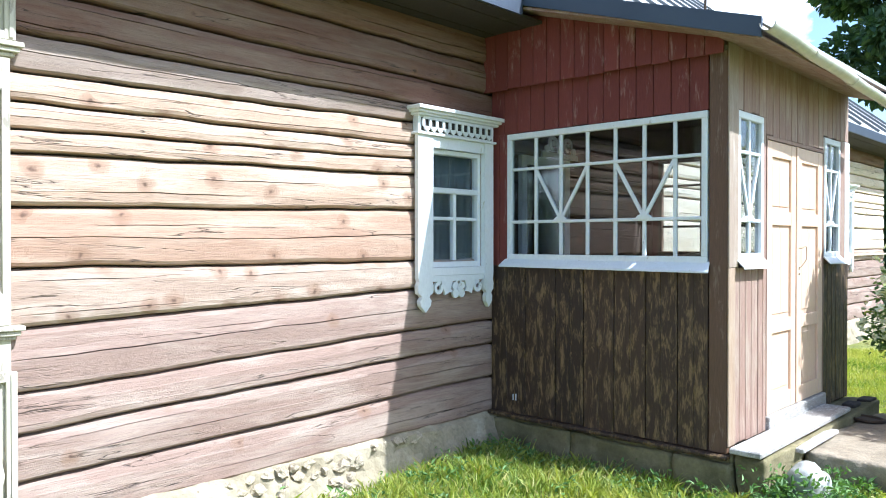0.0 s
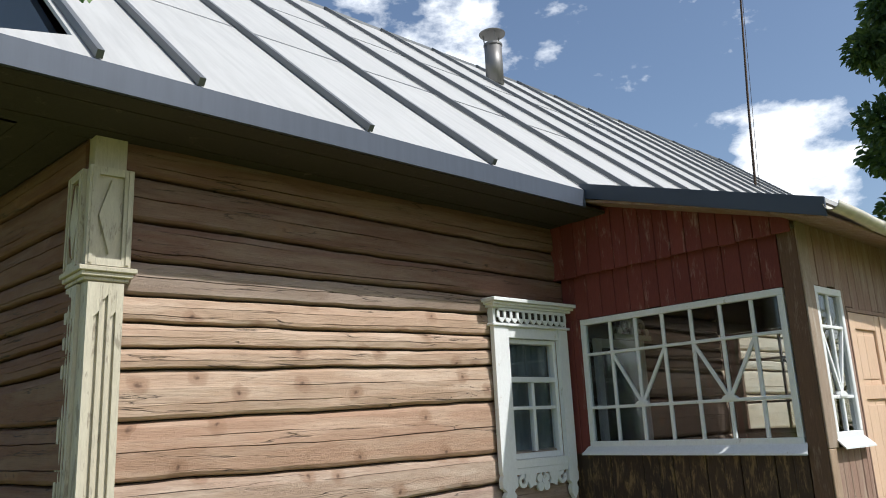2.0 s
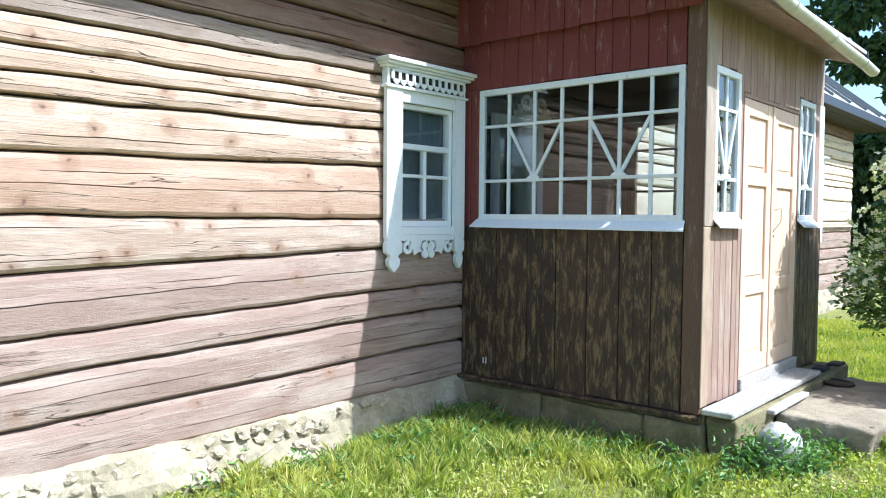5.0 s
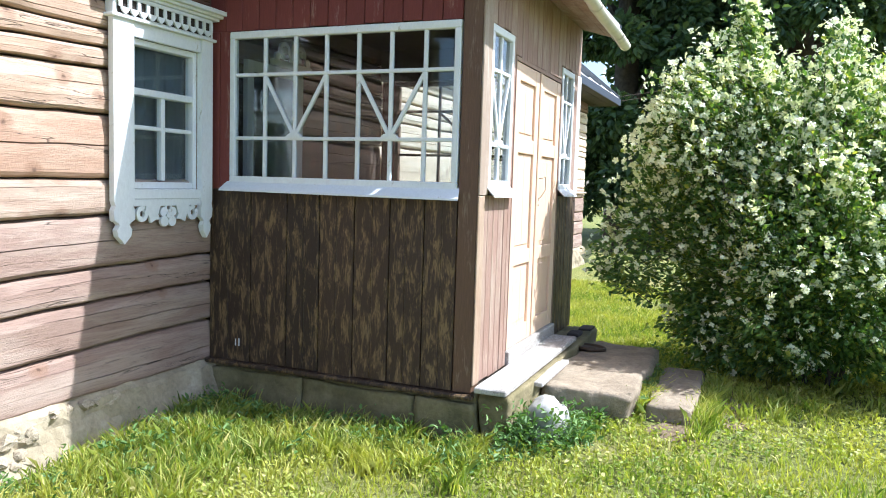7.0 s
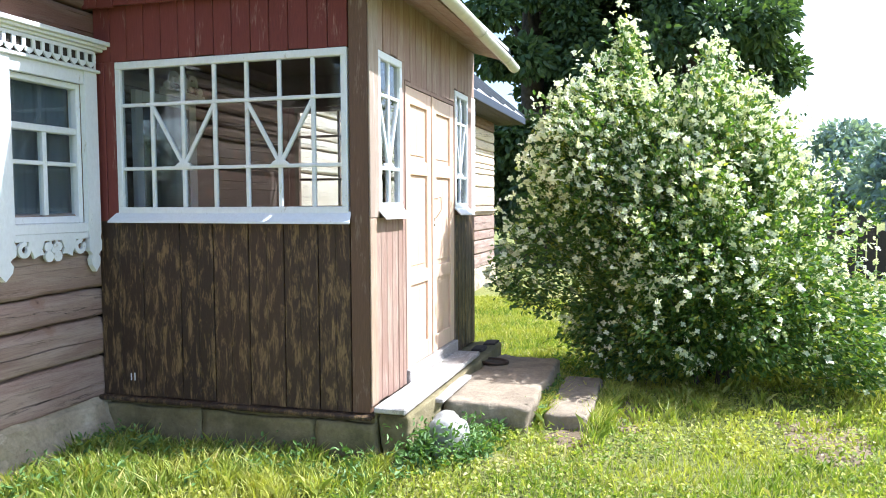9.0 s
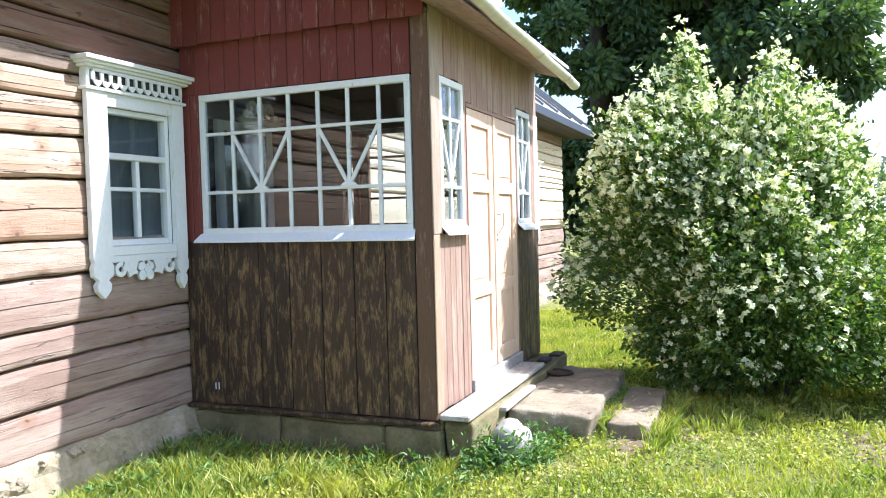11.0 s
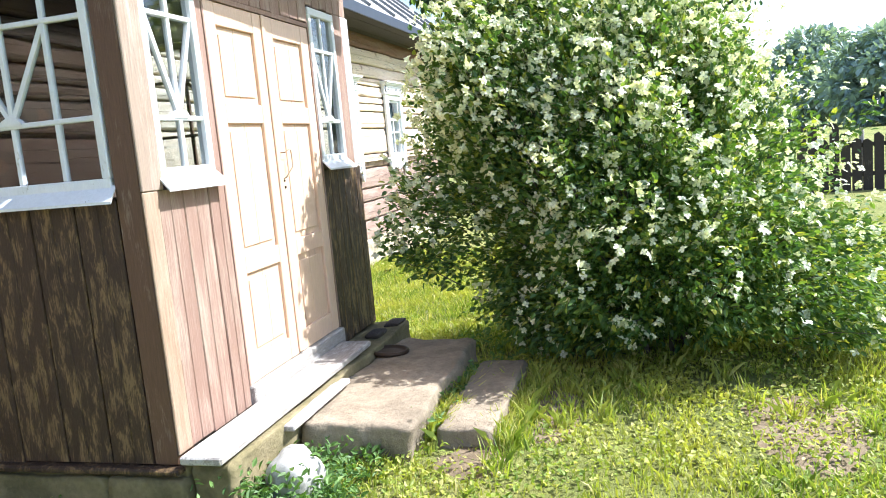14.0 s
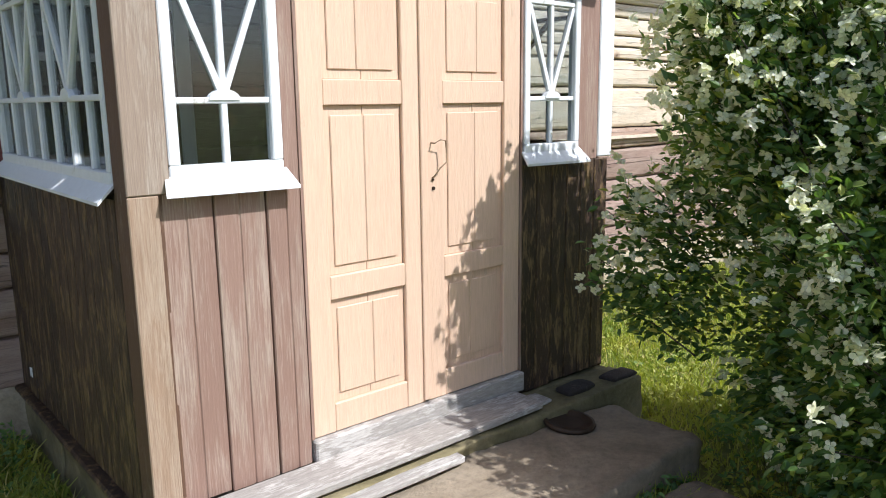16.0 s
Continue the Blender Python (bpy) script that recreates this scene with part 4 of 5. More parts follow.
def rough_block(x0, x1, y0, y1, z0, z1, n=10, amp=0.02):
    bm = bmesh.new()
    bmesh.ops.create_cube(bm, size=1)
    bmesh.ops.subdivide_edges(bm, edges=list(bm.edges), cuts=n, use_grid_fill=True)
    for v in bm.verts:
        q = Vector((x0 + (v.co.x + 0.5) * (x1 - x0), y0 + (v.co.y + 0.5) * (y1 - y0), z0 + (v.co.z + 0.5) * (z1 - z0)))
        v.co = q + noise.noise_vector(q * 4) * amp + noise.noise_vector(q * 14) * amp * 0.4
    smooth(part("block", bm, MOSSY, plinth))


rough_block(-0.03, 0.3, -0.03, 0.375, -0.4, 0.142)
rough_block(-0.012, 0.3, 0.388, 1.25, -0.4, 0.135, 16)
rough_block(-0.016, 0.3, 1.262, PD + 0.02, -0.4, 0.14, 16)
rough_block(0.02, PW, -0.025, 0.2, -0.4, 0.19, 16)

# porch roof and gutter
porch_roof = thing("porch_roof", "low-pitched sheet-metal porch roof with blue-grey fascia", "roof", kind="structure")
RX0, RX1 = -0.335, 2.68
bm = bmesh.new()
slab_roof(bm, RX0, RX1, -0.345, rake_z(-0.345) + 0.03, EAVE_Y + 0.05, EAVE_Z + 0.012)
part("sheet", bm, ROOF, porch_roof)
for x0 in (RX0 - 0.02, RX1):
    bm = bmesh.new()
    vs = box(bm, x0, x0 + 0.02, -0.355, EAVE_Y + 0.04, 0, 0.125)
    for v in vs:
        v.co.z += rake_z(v.co.y) - 0.095 + (0.03 * (v.co.y + 0.43) / 1.9)
    part("rake_fascia", bm, FASCIA, porch_roof)
bm = bmesh.new()
for k in range(3):
    vs = box(bm, RX0, RX1, -0.345 + k * 0.117, -0.231 + k * 0.117, 0, 0.02)
    for v in vs:
        v.co.z += rake_z(v.co.y) - 0.10
vs = box(bm, RX0, -0.02, 0.006, PD, 0, 0.02)
for v in vs:
    v.co.z += rake_z(v.co.y) - 0.09
part("soffit", bm, PLANK_FADED, porch_roof)
bm = bmesh.new()
ring_n, rings = 8, []
for s in range(9):
    x = RX0 - 0.03 + (RX1 + 0.06 - RX0) * s / 8
    z = 2.965 - 0.04 * (x - RX0) + 0.006 * math.sin(s * 2.1)
    ring = []
    for rr in (0.052, 0.047):
        row = [bm.verts.new((x, -0.395 + rr * math.cos(math.pi + math.pi * k / ring_n), z + rr * math.sin(math.pi + math.pi * k / ring_n))) for k in range(ring_n + 1)]
        ring.append(row)
    rings.append(ring)
for p, q in zip(rings, rings[1:]):
    for w in (0, 1):
        for k in range(ring_n):
            bm.faces.new((p[w][k], p[w][k + 1], q[w][k + 1], q[w][k]))
    for k in (0, ring_n):
        bm.faces.new((p[0][k], p[1][k], q[1][k], q[0][k]))
gutter = thing("gutter", "cream tin rain gutter along the porch eave", "gutter", kind="structure")
smooth(part("trough", bm, GUTTER, gutter))
bm = bmesh.new()
for x in (0.4, 1.35, 2.3):
    z = 2.965 - 0.04 * (x - RX0)
    torus_arc(bm, (0, 0, 0), 0.055, 0.004, 0.02, math.pi, 2 * math.pi)
    bmesh.ops.rotate(bm, verts=bm.verts[-68:], cent=(0, 0, 0), matrix=Matrix.Rotation(radians(90), 3, "Z"))
    bmesh.ops.translate(bm, verts=bm.verts[-68:], vec=(x, -0.395, z))
part("bracket", bm, GUTTER, gutter)


# ---- carved window on the log wall ----
def carved_window(x0, x1, y, label, group):
    """A white window with a moulded cornice, pierced frieze, side boards with pointed tails and a scrolled apron. x0, x1: outer edges of the side boards."""
    root = thing("window", label, "window", (x0, y, 0), group)
    w = x1 - x0
    sb, sr, th = 0.165, 0.115, 0.038
    tail = [(0, 2.47), (0, 1.36), (0.012, 1.33), (-0.004, 1.30), (0.0, 1.24), (0.03, 1.225), (0.045, 1.21), (0.02, 1.18), (0.03, 1.14), (0.0825, 1.09), (0.135, 1.14), (0.145, 1.18), (0.12, 1.21), (0.135, 1.225), (0.165, 1.24), (0.169, 1.30), (0.153, 1.33), (sb, 1.36), (sb, 2.47)]
    for off, k in ((0.0, 1.0), (w - sr, sr / sb)):
        bm = bmesh.new()
        prism(bm, [(off + a * k, b_) for a, b_ in tail], -0.085, -0.045)
        part("side_board", bm, WHITE, root)
    for a, b_, c, d, e, f in ((0.03, w - 0.03, 1.37, 1.435, -0.075, -0.04), (sb + 0.001, w - sr - 0.001, 2.38, 2.47, -0.075, -0.045)):
        bm = bmesh.new()
        box(bm, a, b_, e, f, c, d)
        bev(bm, 0.004)
        part("casing_rail", bm, WHITE, root)
    # cornice: stacked mouldings
    bm = bmesh.new()
    for a, z0, z1, d in ((-0.02, 2.47, 2.49, 0.105), (0.0, 2.49, 2.615, 0.085), (-0.03, 2.615, 2.635, 0.12), (-0.05, 2.635, 2.655, 0.145), (-0.065, 2.655, 2.685, 0.17)):
        vs = box(bm, a, w - a, -d, -0.02, z0, z1)
    part("cornice", bev(bm, 0.004), WHITE, root)
    # pierced frieze: teardrop gaps between small posts over a scalloped hem
    bm = bmesh.new()
    n = 11
    step = (w - 0.08) / n
    box(bm, 0.04, w - 0.04, -0.107, -0.095, 2.59, 2.612)
    for i in range(n + 1):
        x = 0.04 + step * i
        box(bm, x - 0.013, x + 0.013, -0.107, -0.095, 2.535, 2.5895)
        if i < n:
            prism(bm, [(x + 0.001, 2.5345), (x + step - 0.001, 2.5345), (x + step - 0.012, 2.512), (x + step / 2, 2.492), (x + 0.012, 2.512)], -0.107, -0.095)
    part("frieze", bm, WHITE, root)
    # dark sheet added over the cornice so the pierced gaps look shaded
    bm = bmesh.new()
    box(bm, 0.03, w - 0.03, -0.0885, -0.0855, 2.50, 2.60)
    part("frieze_ground", bm, DARK_WOOD, root)
    # apron with scrolls, leaves and a flower
    bm = bmesh.new()
    cx, d, ya = (w + sb - sr) / 2, 0.022, -0.064
    box(bm, sb + 0.002, w - sr - 0.002, ya - d / 2, ya + d / 2, 1.325, 1.369)
    for sx in (-1, 1):
        torus_arc(bm, (cx + sx * 0.235, ya, 1.275), 0.036, 0.03, d - 0.002, math.pi * 0.35, math.pi * 2.2)
        prism(bm, [(cx + sx * a, b_) for a, b_ in ((0.07, 1.33), (0.20, 1.335), (0.205, 1.30), (0.17, 1.25), (0.16, 1.215), (0.115, 1.235), (0.075, 1.235), (0.095, 1.27))][::sx], ya - d / 2 + 0.002, ya + d / 2 - 0.002)
        disc(bm, (cx + sx * 0.036, ya, 1.222), 0.036, d - 0.003)
        disc(bm, (cx + sx * 0.045, ya, 1.285), 0.030, d - 0.005)
    disc(bm, (cx, ya, 1.262), 0.020, d + 0.006)
    torus_arc(bm, (cx, ya, 1.315), 0.026, 0.018, d - 0.004, 0, 2 * math.pi * 0.999)
    part("apron", bm, WHITE, root)
    # sash
    gx0, gx1, gz0, gz1 = sb, w - sr, 1.435, 2.38
    for a, b_, c, e in ((gx0, gx0 + th, gz0, gz1), (gx1 - th, gx1, gz0, gz1), (gx0 + th + 0.001, gx1 - th - 0.001, gz0, gz0 + 0.045), (gx0 + th + 0.001, gx1 - th - 0.001, gz1 - 0.04, gz1), (gx0 + th + 0.001, gx1 - th - 0.001, 2.03, 2.075)):
        bm = bmesh.new()
        box(bm, a, b_, -0.042, 0.03, c, e)
        bev(bm, 0.005)
        part("sash", bm, WHITE, root)
    mid = (gx0 + gx1) / 2
    for a, b_, c, e in ((mid - 0.018, mid + 0.018, gz0 + 0.055, 2.03), (gx0 + th, mid - 0.0185, 1.815, 1.842), (mid + 0.0185, gx1 - th, 1.815, 1.842)):
        bm = bmesh.new()
        box(bm, a, b_, -0.030, 0.015, c, e)
        bev(bm, 0.004)
        part("glazing_bar", bm, WHITE, root)
    for a, b_, c, e in ((gx0 + 0.05, gx1 - 0.05, 2.085, gz1 - 0.045), (gx0 + 0.05, mid, 1.83, 2.05), (mid, gx1 - 0.05, 1.83, 2.05), (gx0 + 0.05, mid, gz0 + 0.05, 1.83), (mid, gx1 - 0.05, gz0 + 0.05, 1.83)):
        bm = bmesh.new()
        box(bm, a, b_, -0.008, -0.005, c, e)
        part("pane", bm, CLEAR, root).visible_shadow = False
    # drawn curtain folds behind the glass
    bm = bmesh.new()
    top, low = [], []
    for s in range(41):
        x = gx0 - 0.03 + (gx1 - gx0 + 0.06) * s / 40
        yy = 0.075 + 0.014 * math.sin(s * 1.15) + 0.008 * math.sin(s * 2.7)
        top.append(bm.verts.new((x, yy, 2.42)))
        low.append(bm.verts.new((x, yy + 0.01 * math.sin(s * 0.9), 1.35)))
    for s in range(40):
        bm.faces.new((top[s], top[s + 1], low[s + 1], low[s]))
    smooth(part("curtain", bm, CURTAIN, root, "blue-grey drawn curtain"))
    return root


house_window = carved_window(-0.94, -0.04, WALL_Y, "white carved window with pierced cornice and scrolled apron", "house windows")
for x0, x1, _, _ in FAR_WINDOWS:
    copy_thing(house_window, pose((x0 + x1) / 2 - 0.455, WALL_Y, 0))

# white window inside the porch, fixed on the log wall
inner = thing("window", "white-framed dark window with a carved head inside the porch", "window", (0.36, WALL_Y - 0.04, 0))
for a, b_, c, d in ((0, 0.08, 1.3, 2.42), (0.67, 0.76, 1.3, 2.42), (0.0805, 0.6695, 1.3, 1.38), (0.0805, 0.6695, 2.34, 2.42)):
    bm = bmesh.new()
    box(bm, a, b_, -0.045, 0.0, c, d)
    bev(bm, 0.004)
    part("casing", bm, WHITE, inner)
# no opening here: a dark sheet is added for the unlit room
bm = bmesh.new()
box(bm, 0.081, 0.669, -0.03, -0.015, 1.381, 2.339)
part("room_shade_sheet", bm, DARK_ROOM, inner, "dark sheet in place of the unlit room behind the pane")
bm = bmesh.new()
box(bm, 0.081, 0.669, -0.035, -0.032, 1.381, 2.339)
part("pane", bm, GLASS, inner)
bm = bmesh.new()
box(bm, 0.30, 0.88, -0.052, -0.03, 2.425, 2.475)
for sx in (-1, 1):
    torus_arc(bm, (0.60 + sx * 0.12, -0.04, 2.56), 0.055, 0.03, 0.02, -0.4, math.pi * 1.5)
    disc(bm, (0.60 + sx * 0.12, -0.04, 2.56), 0.022, 0.022, 10)
    disc(bm, (0.60 + sx * 0.22, -0.04, 2.505), 0.035, 0.018, 10)
prism(bm, [(0.57, 2.475), (0.63, 2.475), (0.65, 2.58), (0.60, 2.66), (0.55, 2.58)], -0.05, -0.03)
part("carved_head", bm, WHITE, inner)


# ---- corner pilaster ----
pil = thing("corner_pilaster", "weathered cream corner pilaster with fluted shaft and diamond panels", "pilaster", kind="structure")
PX0, PX1, PY0 = -3.99, -3.755, 2.03


def pil_block(name, grow, z0, z1, bevel=0.004):
    bm = bmesh.new()
    box(bm, PX0 - grow, PX1 + grow, PY0 - grow, PY0 + 0.32, z0, z1)
    bev(bm, bevel)
    return part(name, bm, CREAM, pil)


pil_block("base_shaft", -0.015, -0.05, 0.995)
pil_block("neck", -0.018, 0.995, 1.158)
for g, a, b_ in ((0.0, 1.149, 1.169), (0.018, 1.169, 1.195), (0.034, 1.195, 1.22), (0.0, 2.561, 2.582), (0.018, 2.582, 2.607), (0.034, 2.607, 2.634)):
    pil_block("moulding", g, a, b_)
pil_block("shaft", -0.022, 1.22, 2.561)
pil_block("capital", -0.012, 2.634, 3.20)
pil_block("cap", -0.03, 3.20, 3.41)


def pil_face(place):
    """Raised frames, flutes and diamonds of one face; place maps (u, z, depth) to the world."""
    w = PX1 - PX0

    def strip(pts, d0, d1, name):
        bm = bmesh.new()
        prism(bm, pts, -d1, -d0)
        bmesh.ops.transform(bm, matrix=place, verts=bm.verts)
        part(name, bm, CREAM, pil)
        # fluted shaft: slats with slots between them
    s0, s1 = 0.024, w - 0.024
    slots = [(s0 + (s1 - s0) * f, lo, hi) for f, lo, hi in ((0.27, 1.40, 2.38), (0.5, 1.312, 2.47), (0.73, 1.40, 2.38))]
    edge = s0
    for (sx, lo, hi) in slots + [(s1 + 0.014, 0, 0)]:
        strip([(edge, 1.225), (sx - 0.014, 1.225), (sx - 0.014, 2.551), (edge, 2.551)], -0.0215, 0.0, "slat")
        edge = sx + 0.014
    for sx, lo, hi in slots:
        strip([(sx - 0.0138, 1.225), (sx + 0.0138, 1.225), (sx + 0.0138, lo - 0.02), (sx, lo), (sx - 0.0138, lo + 0.012)], -0.0212, -0.001, "slot_end")
        strip([(sx - 0.0138, hi - 0.012), (sx, hi), (sx + 0.0138, hi + 0.02), (sx + 0.0138, 2.551), (sx - 0.0138, 2.551)], -0.0212, -0.001, "slot_end")
    for z0, z1, dz in ((-0.03, 0.99, 0.30), (2.642, 3.195, 0.21)):
        for a, b_, c, d in ((0.0, 0.05, z0, z1), (w - 0.05, w, z0, z1), (0.051, w - 0.051, z0, z0 + 0.04), (0.051, w - 0.051, z1 - 0.045, z1)):
            strip([(a, c), (b_, c), (b_, d), (a, d)], -0.014, 0.012, "panel_frame")
        for a, b_ in ((0.012, 0.03), (w - 0.03, w - 0.012)):
            strip([(a, z0 + 0.01), (b_, z0 + 0.01), (b_, z1 - 0.01), (a, z1 - 0.01)], 0.0125, 0.020, "bead")
        c = (z0 + z1) / 2
        strip([(w / 2 - 0.06, c), (w / 2, c - dz), (w / 2 + 0.06, c), (w / 2, c + dz)], -0.0135, 0.010, "diamond")


pil_face(Matrix.Translation((PX0, PY0, 0)))
pil_face(Matrix.Translation((PX0, PY0 + 0.32, 0)) @ Matrix.Rotation(radians(-90), 4, "Z"))

# ---- chimney flue and antenna ----
flue = thing("chimney_flue", "rusty tin flue pipe with a conical rain cap", "chimney", (3.58, 6.0, 1.30))
bm = bmesh.new()
tube(bm, [(0, 0, 6.0), (0, 0, 6.72)], [0.15, 0.15], 16)
smooth(part("pipe", bm, FLUE, flue))
bm = bmesh.new()
tube(bm, [(0, 0, 6.70), (0, 0, 6.735)], [0.162, 0.162], 16)
part("collar", bm, FLUE, flue)
for a in range(3):
    c, s = math.cos(a * 2.1), math.sin(a * 2.1)
    bm = bmesh.new()
    bar(bm, (0.14 * c, 0.14 * s, 6.72), (0.16 * c, 0.16 * s, 6.93), 0.02, 0.008, (-s, c, 0))
    part("strut", bm, FLUE, flue)
bm = bmesh.new()
tube(bm, [(0, 0, 6.92), (0, 0, 6.935), (0, 0, 6.99)], [0.225, 0.23, 0.02], 18)
part("rain_cap", bm, FLUE, flue)

mast = thing("antenna_mast", "thin dark radio mast standing behind the roof", "antenna", (10.45, 4.95, 0.43))
bm = bmesh.new()
tube(bm, [(0, 0, 5.6), (0.28, 0, 8.0), (1.1, 0, 13.5)], [0.03, 0.026, 0.02], 6)
part("pole", bm, IRON, mast)
bm = bmesh.new()
for z, ln in ((11.3, 0.15), (11.5, 0.2), (11.7, 0.16)):
    x = 0.28 + 0.15 * (z - 8)
    bar(bm, (x, -ln, z), (x, ln, z + 0.03), 0.014, 0.014, (1, 0, 0))
part("crossbar", bm, IRON, mast)
bm = bmesh.new()
tube(bm, [(0.06, -0.06, 5.7), (0.73, -0.04, 11.0)], [0.006, 0.006], 4)
part("cable", bm, IRON, mast)

# ---- chain by the corner ----
chain = thing("chain", "rusty iron chain hanging from the eave beside the corner", "chain", (-4.246, 4.39, 0))
bm = bmesh.new()
torus_arc(bm, (0, 0, 0), 0.018, 0.007, 0.007, 0, 2 * math.pi * 0.999, 10)
bmesh.ops.scale(bm, vec=(0.7, 1, 1.25), verts=bm.verts)
link_mesh = mesh_of("link", bm, IRON)
for k in range(9):
    piece("link", link_mesh, chain, pose(0, 0, 3.14 - 0.042 * k, 0, 0, 90 * (k % 2) + 30))
bm = bmesh.new()
tube(bm, [(0, 0, 3.40), (0, 0.0, 3.16)], [0.006, 0.006], 6)
part("hook", bm, IRON, chain)


# ---- steps ----
def rough_slab(name, x0, x1, y0, y1, z0, z1, mat, label, category="slab", amp=0.025, n=14):
    bm = bmesh.new()
    bmesh.ops.create_cube(bm, size=1)
    bmesh.ops.subdivide_edges(bm, edges=list(bm.edges), cuts=n, use_grid_fill=True)
    for v in bm.verts:
        x, y, z = x0 + (v.co.x + 0.5) * (x1 - x0), y0 + (v.co.y + 0.5) * (y1 - y0), z0 + (v.co.z + 0.5) * (z1 - z0)
        p = Vector((x, y, z))
        edge = sum(max(0, abs(c) - 0.42) / 0.08 for c in v.co)
        k = 1 - 0.045 * max(0.0, edge - 1) ** 2 * 0.6
        cx, cy, cz = (x0 + x1) / 2, (y0 + y1) / 2, (z0 + z1) / 2
        d = noise.noise_vector(p * 2.5) * amp + noise.noise_vector(p * 8) * amp * 0.5 + noise.noise_vector(p * 22) * amp * 0.15
        v.co = Vector((cx + (x - cx) * k, cy + (y - cy) * k, cz + (z - cz) * (k if v.co.z < 0 else 1 - 0.5 * (1 - k)))) + Vector((d.x, d.y, d.z * (0.4 if v.co.z > 0.49 else 1)))
    ob = tagged(part(name, bm, mat), label, category)
    return smooth(ob)


rough_slab("step_slab", 0.66, 2.35, -0.90, -0.27, -0.2, 0.145, CONCRETE, "worn sandy concrete step slab before the porch doors", "step", 0.045, 22)
rough_slab("step_slab", 0.86, 2.15, -1.29, -0.97, -0.2, 0.045, CONCRETE, "low worn concrete slab with grass along its edge", "step", 0.03, 18)
rough_slab("step_slab", 0.02, 2.75, -0.27, -0.03, -0.2, 0.205, MOSSY, "rough mossy concrete footing under the doorstep", "step", 0.03, 24)
bm = bmesh.new()
bmesh.ops.create_icosphere(bm, subdivisions=4, radius=1)
for v in bm.verts:
    q = v.co.copy()
    flat = 0.62 + 0.38 * abs(noise.noise(q * 0.9 + Vector((3, 1, 2))))
    k = flat * (1 + 0.10 * noise.noise(q * 2.2) + 0.035 * noise.noise(q * 7))
    v.co = Vector((0.27 + q.x * 0.20 * k, -0.43 + q.y * 0.20 * k, -0.02 + q.z * 0.29 * k))
smooth(tagged(part("rock", bm, STONE), "pale whitewashed rock beside the step", "rock"))
rough_slab("shard", 1.80, 2.02, -0.20, -0.08, 0.205, 0.228, OLD_WOOD, "grey scrap of board on the footing", "board", 0.012, 4)
rough_slab("shard", 2.15, 2.38, -0.20, -0.10, 0.205, 0.23, DARK_WOOD, "grey scrap of board on the footing", "board", 0.015, 4)
rough_slab("shard", 2.5, 2.72, -0.24, -0.13, 0.20, 0.222, DARK_WOOD, "grey scrap of board on the footing", "board", 0.012, 4)
bm = bmesh.new()
lid_profile = [(0.0, 0.012), (0.06, 0.013), (0.105, 0.010), (0.112, 0.022), (0.128, 0.024), (0.134, 0.012), (0.130, 0.0), (0.0, 0.0)]
lid_rings = [[bm.verts.new((r * math.cos(2 * math.pi * i / 30), r * math.sin(2 * math.pi * i / 30), z)) for i in range(30)] for r, z in lid_profile[1:-1]]
for p, q in zip(lid_rings, lid_rings[1:]):
    for i in range(30):
        bm.faces.new((p[i], p[(i + 1) % 30], q[(i + 1) % 30], q[i]))
bm.faces.new(lid_rings[0])
bm.faces.new(lid_rings[-1][::-1])
lid = smooth(tagged(part("pan_lid", bm, IRON), "flat rusty round lid lying on the step", "lid"))
lid.matrix_basis = pose(1.97, -0.36, 0.155, 3, 2, 0)


# ---- plants ----
def leaf_cloud(pts, dirs, size, ratio, rng, droop=0.25):
    """Folded leaves at pts that point roughly along dirs. Returns vertices and faces."""
    n = len(pts)
    d = dirs + rng.normal(0, 0.55, (n, 3))
    d[:, 2] -= droop
    d /= np.linalg.norm(d, axis=1)[:, None]
    s = np.cross(d, rng.normal(0, 1, (n, 3)) * 0.6 + np.array([0, 0, 1.0]))
    s /= np.linalg.norm(s, axis=1)[:, None] + 1e-9
    up = np.cross(s, d)
    L = (size * rng.uniform(0.65, 1.25, n))[:, None]
    W = L * ratio
    v = np.stack([pts, pts + d * L * 0.26 + s * W * 0.43 + up * W * 0.14, pts + d * L * 0.62 + s * W * 0.44 + up * W * 0.10, pts + d * L - up * L * 0.14,
                  pts + d * L * 0.62 - s * W * 0.44 + up * W * 0.10, pts + d * L * 0.26 - s * W * 0.43 + up * W * 0.14], axis=1)
    faces = [f for i in range(n) for f in ((6 * i, 6 * i + 1, 6 * i + 2, 6 * i + 3), (6 * i, 6 * i + 3, 6 * i + 4, 6 * i + 5))]
    return v.reshape(-1, 3), faces


def flower_cloud(pts, rng, size):
    """Four-petalled white flowers facing outwards and up."""
    verts, faces = [], []
    for p in pts:
        nrm = rng.normal(0, 0.6, 3) + np.array([-0.3, -0.2, 0.6])
        nrm /= np.linalg.norm(nrm)
        a = np.cross(nrm, rng.normal(0, 1, 3))
        a /= np.linalg.norm(a)
        b_ = np.cross(nrm, a)
        r = size * rng.uniform(0.7, 1.2)
        for k in range(4):
            t0 = k * math.pi / 2
            c = math.cos(t0) * a + math.sin(t0) * b_
            s = -math.sin(t0) * a + math.cos(t0) * b_
            i = len(verts)
            verts += [p, p + c * r * 0.45 + s * r * 0.40 + nrm * r * 0.22, p + c * r * 0.88 + s * r * 0.30 + nrm * r * 0.16, p + c * r + nrm * r * 0.06, p + c * r * 0.88 - s * r * 0.30 + nrm * r * 0.16, p + c * r * 0.45 - s * r * 0.40 + nrm * r * 0.22]
            faces.append((i, i + 1, i + 2, i + 3, i + 4, i + 5))
    return verts, faces


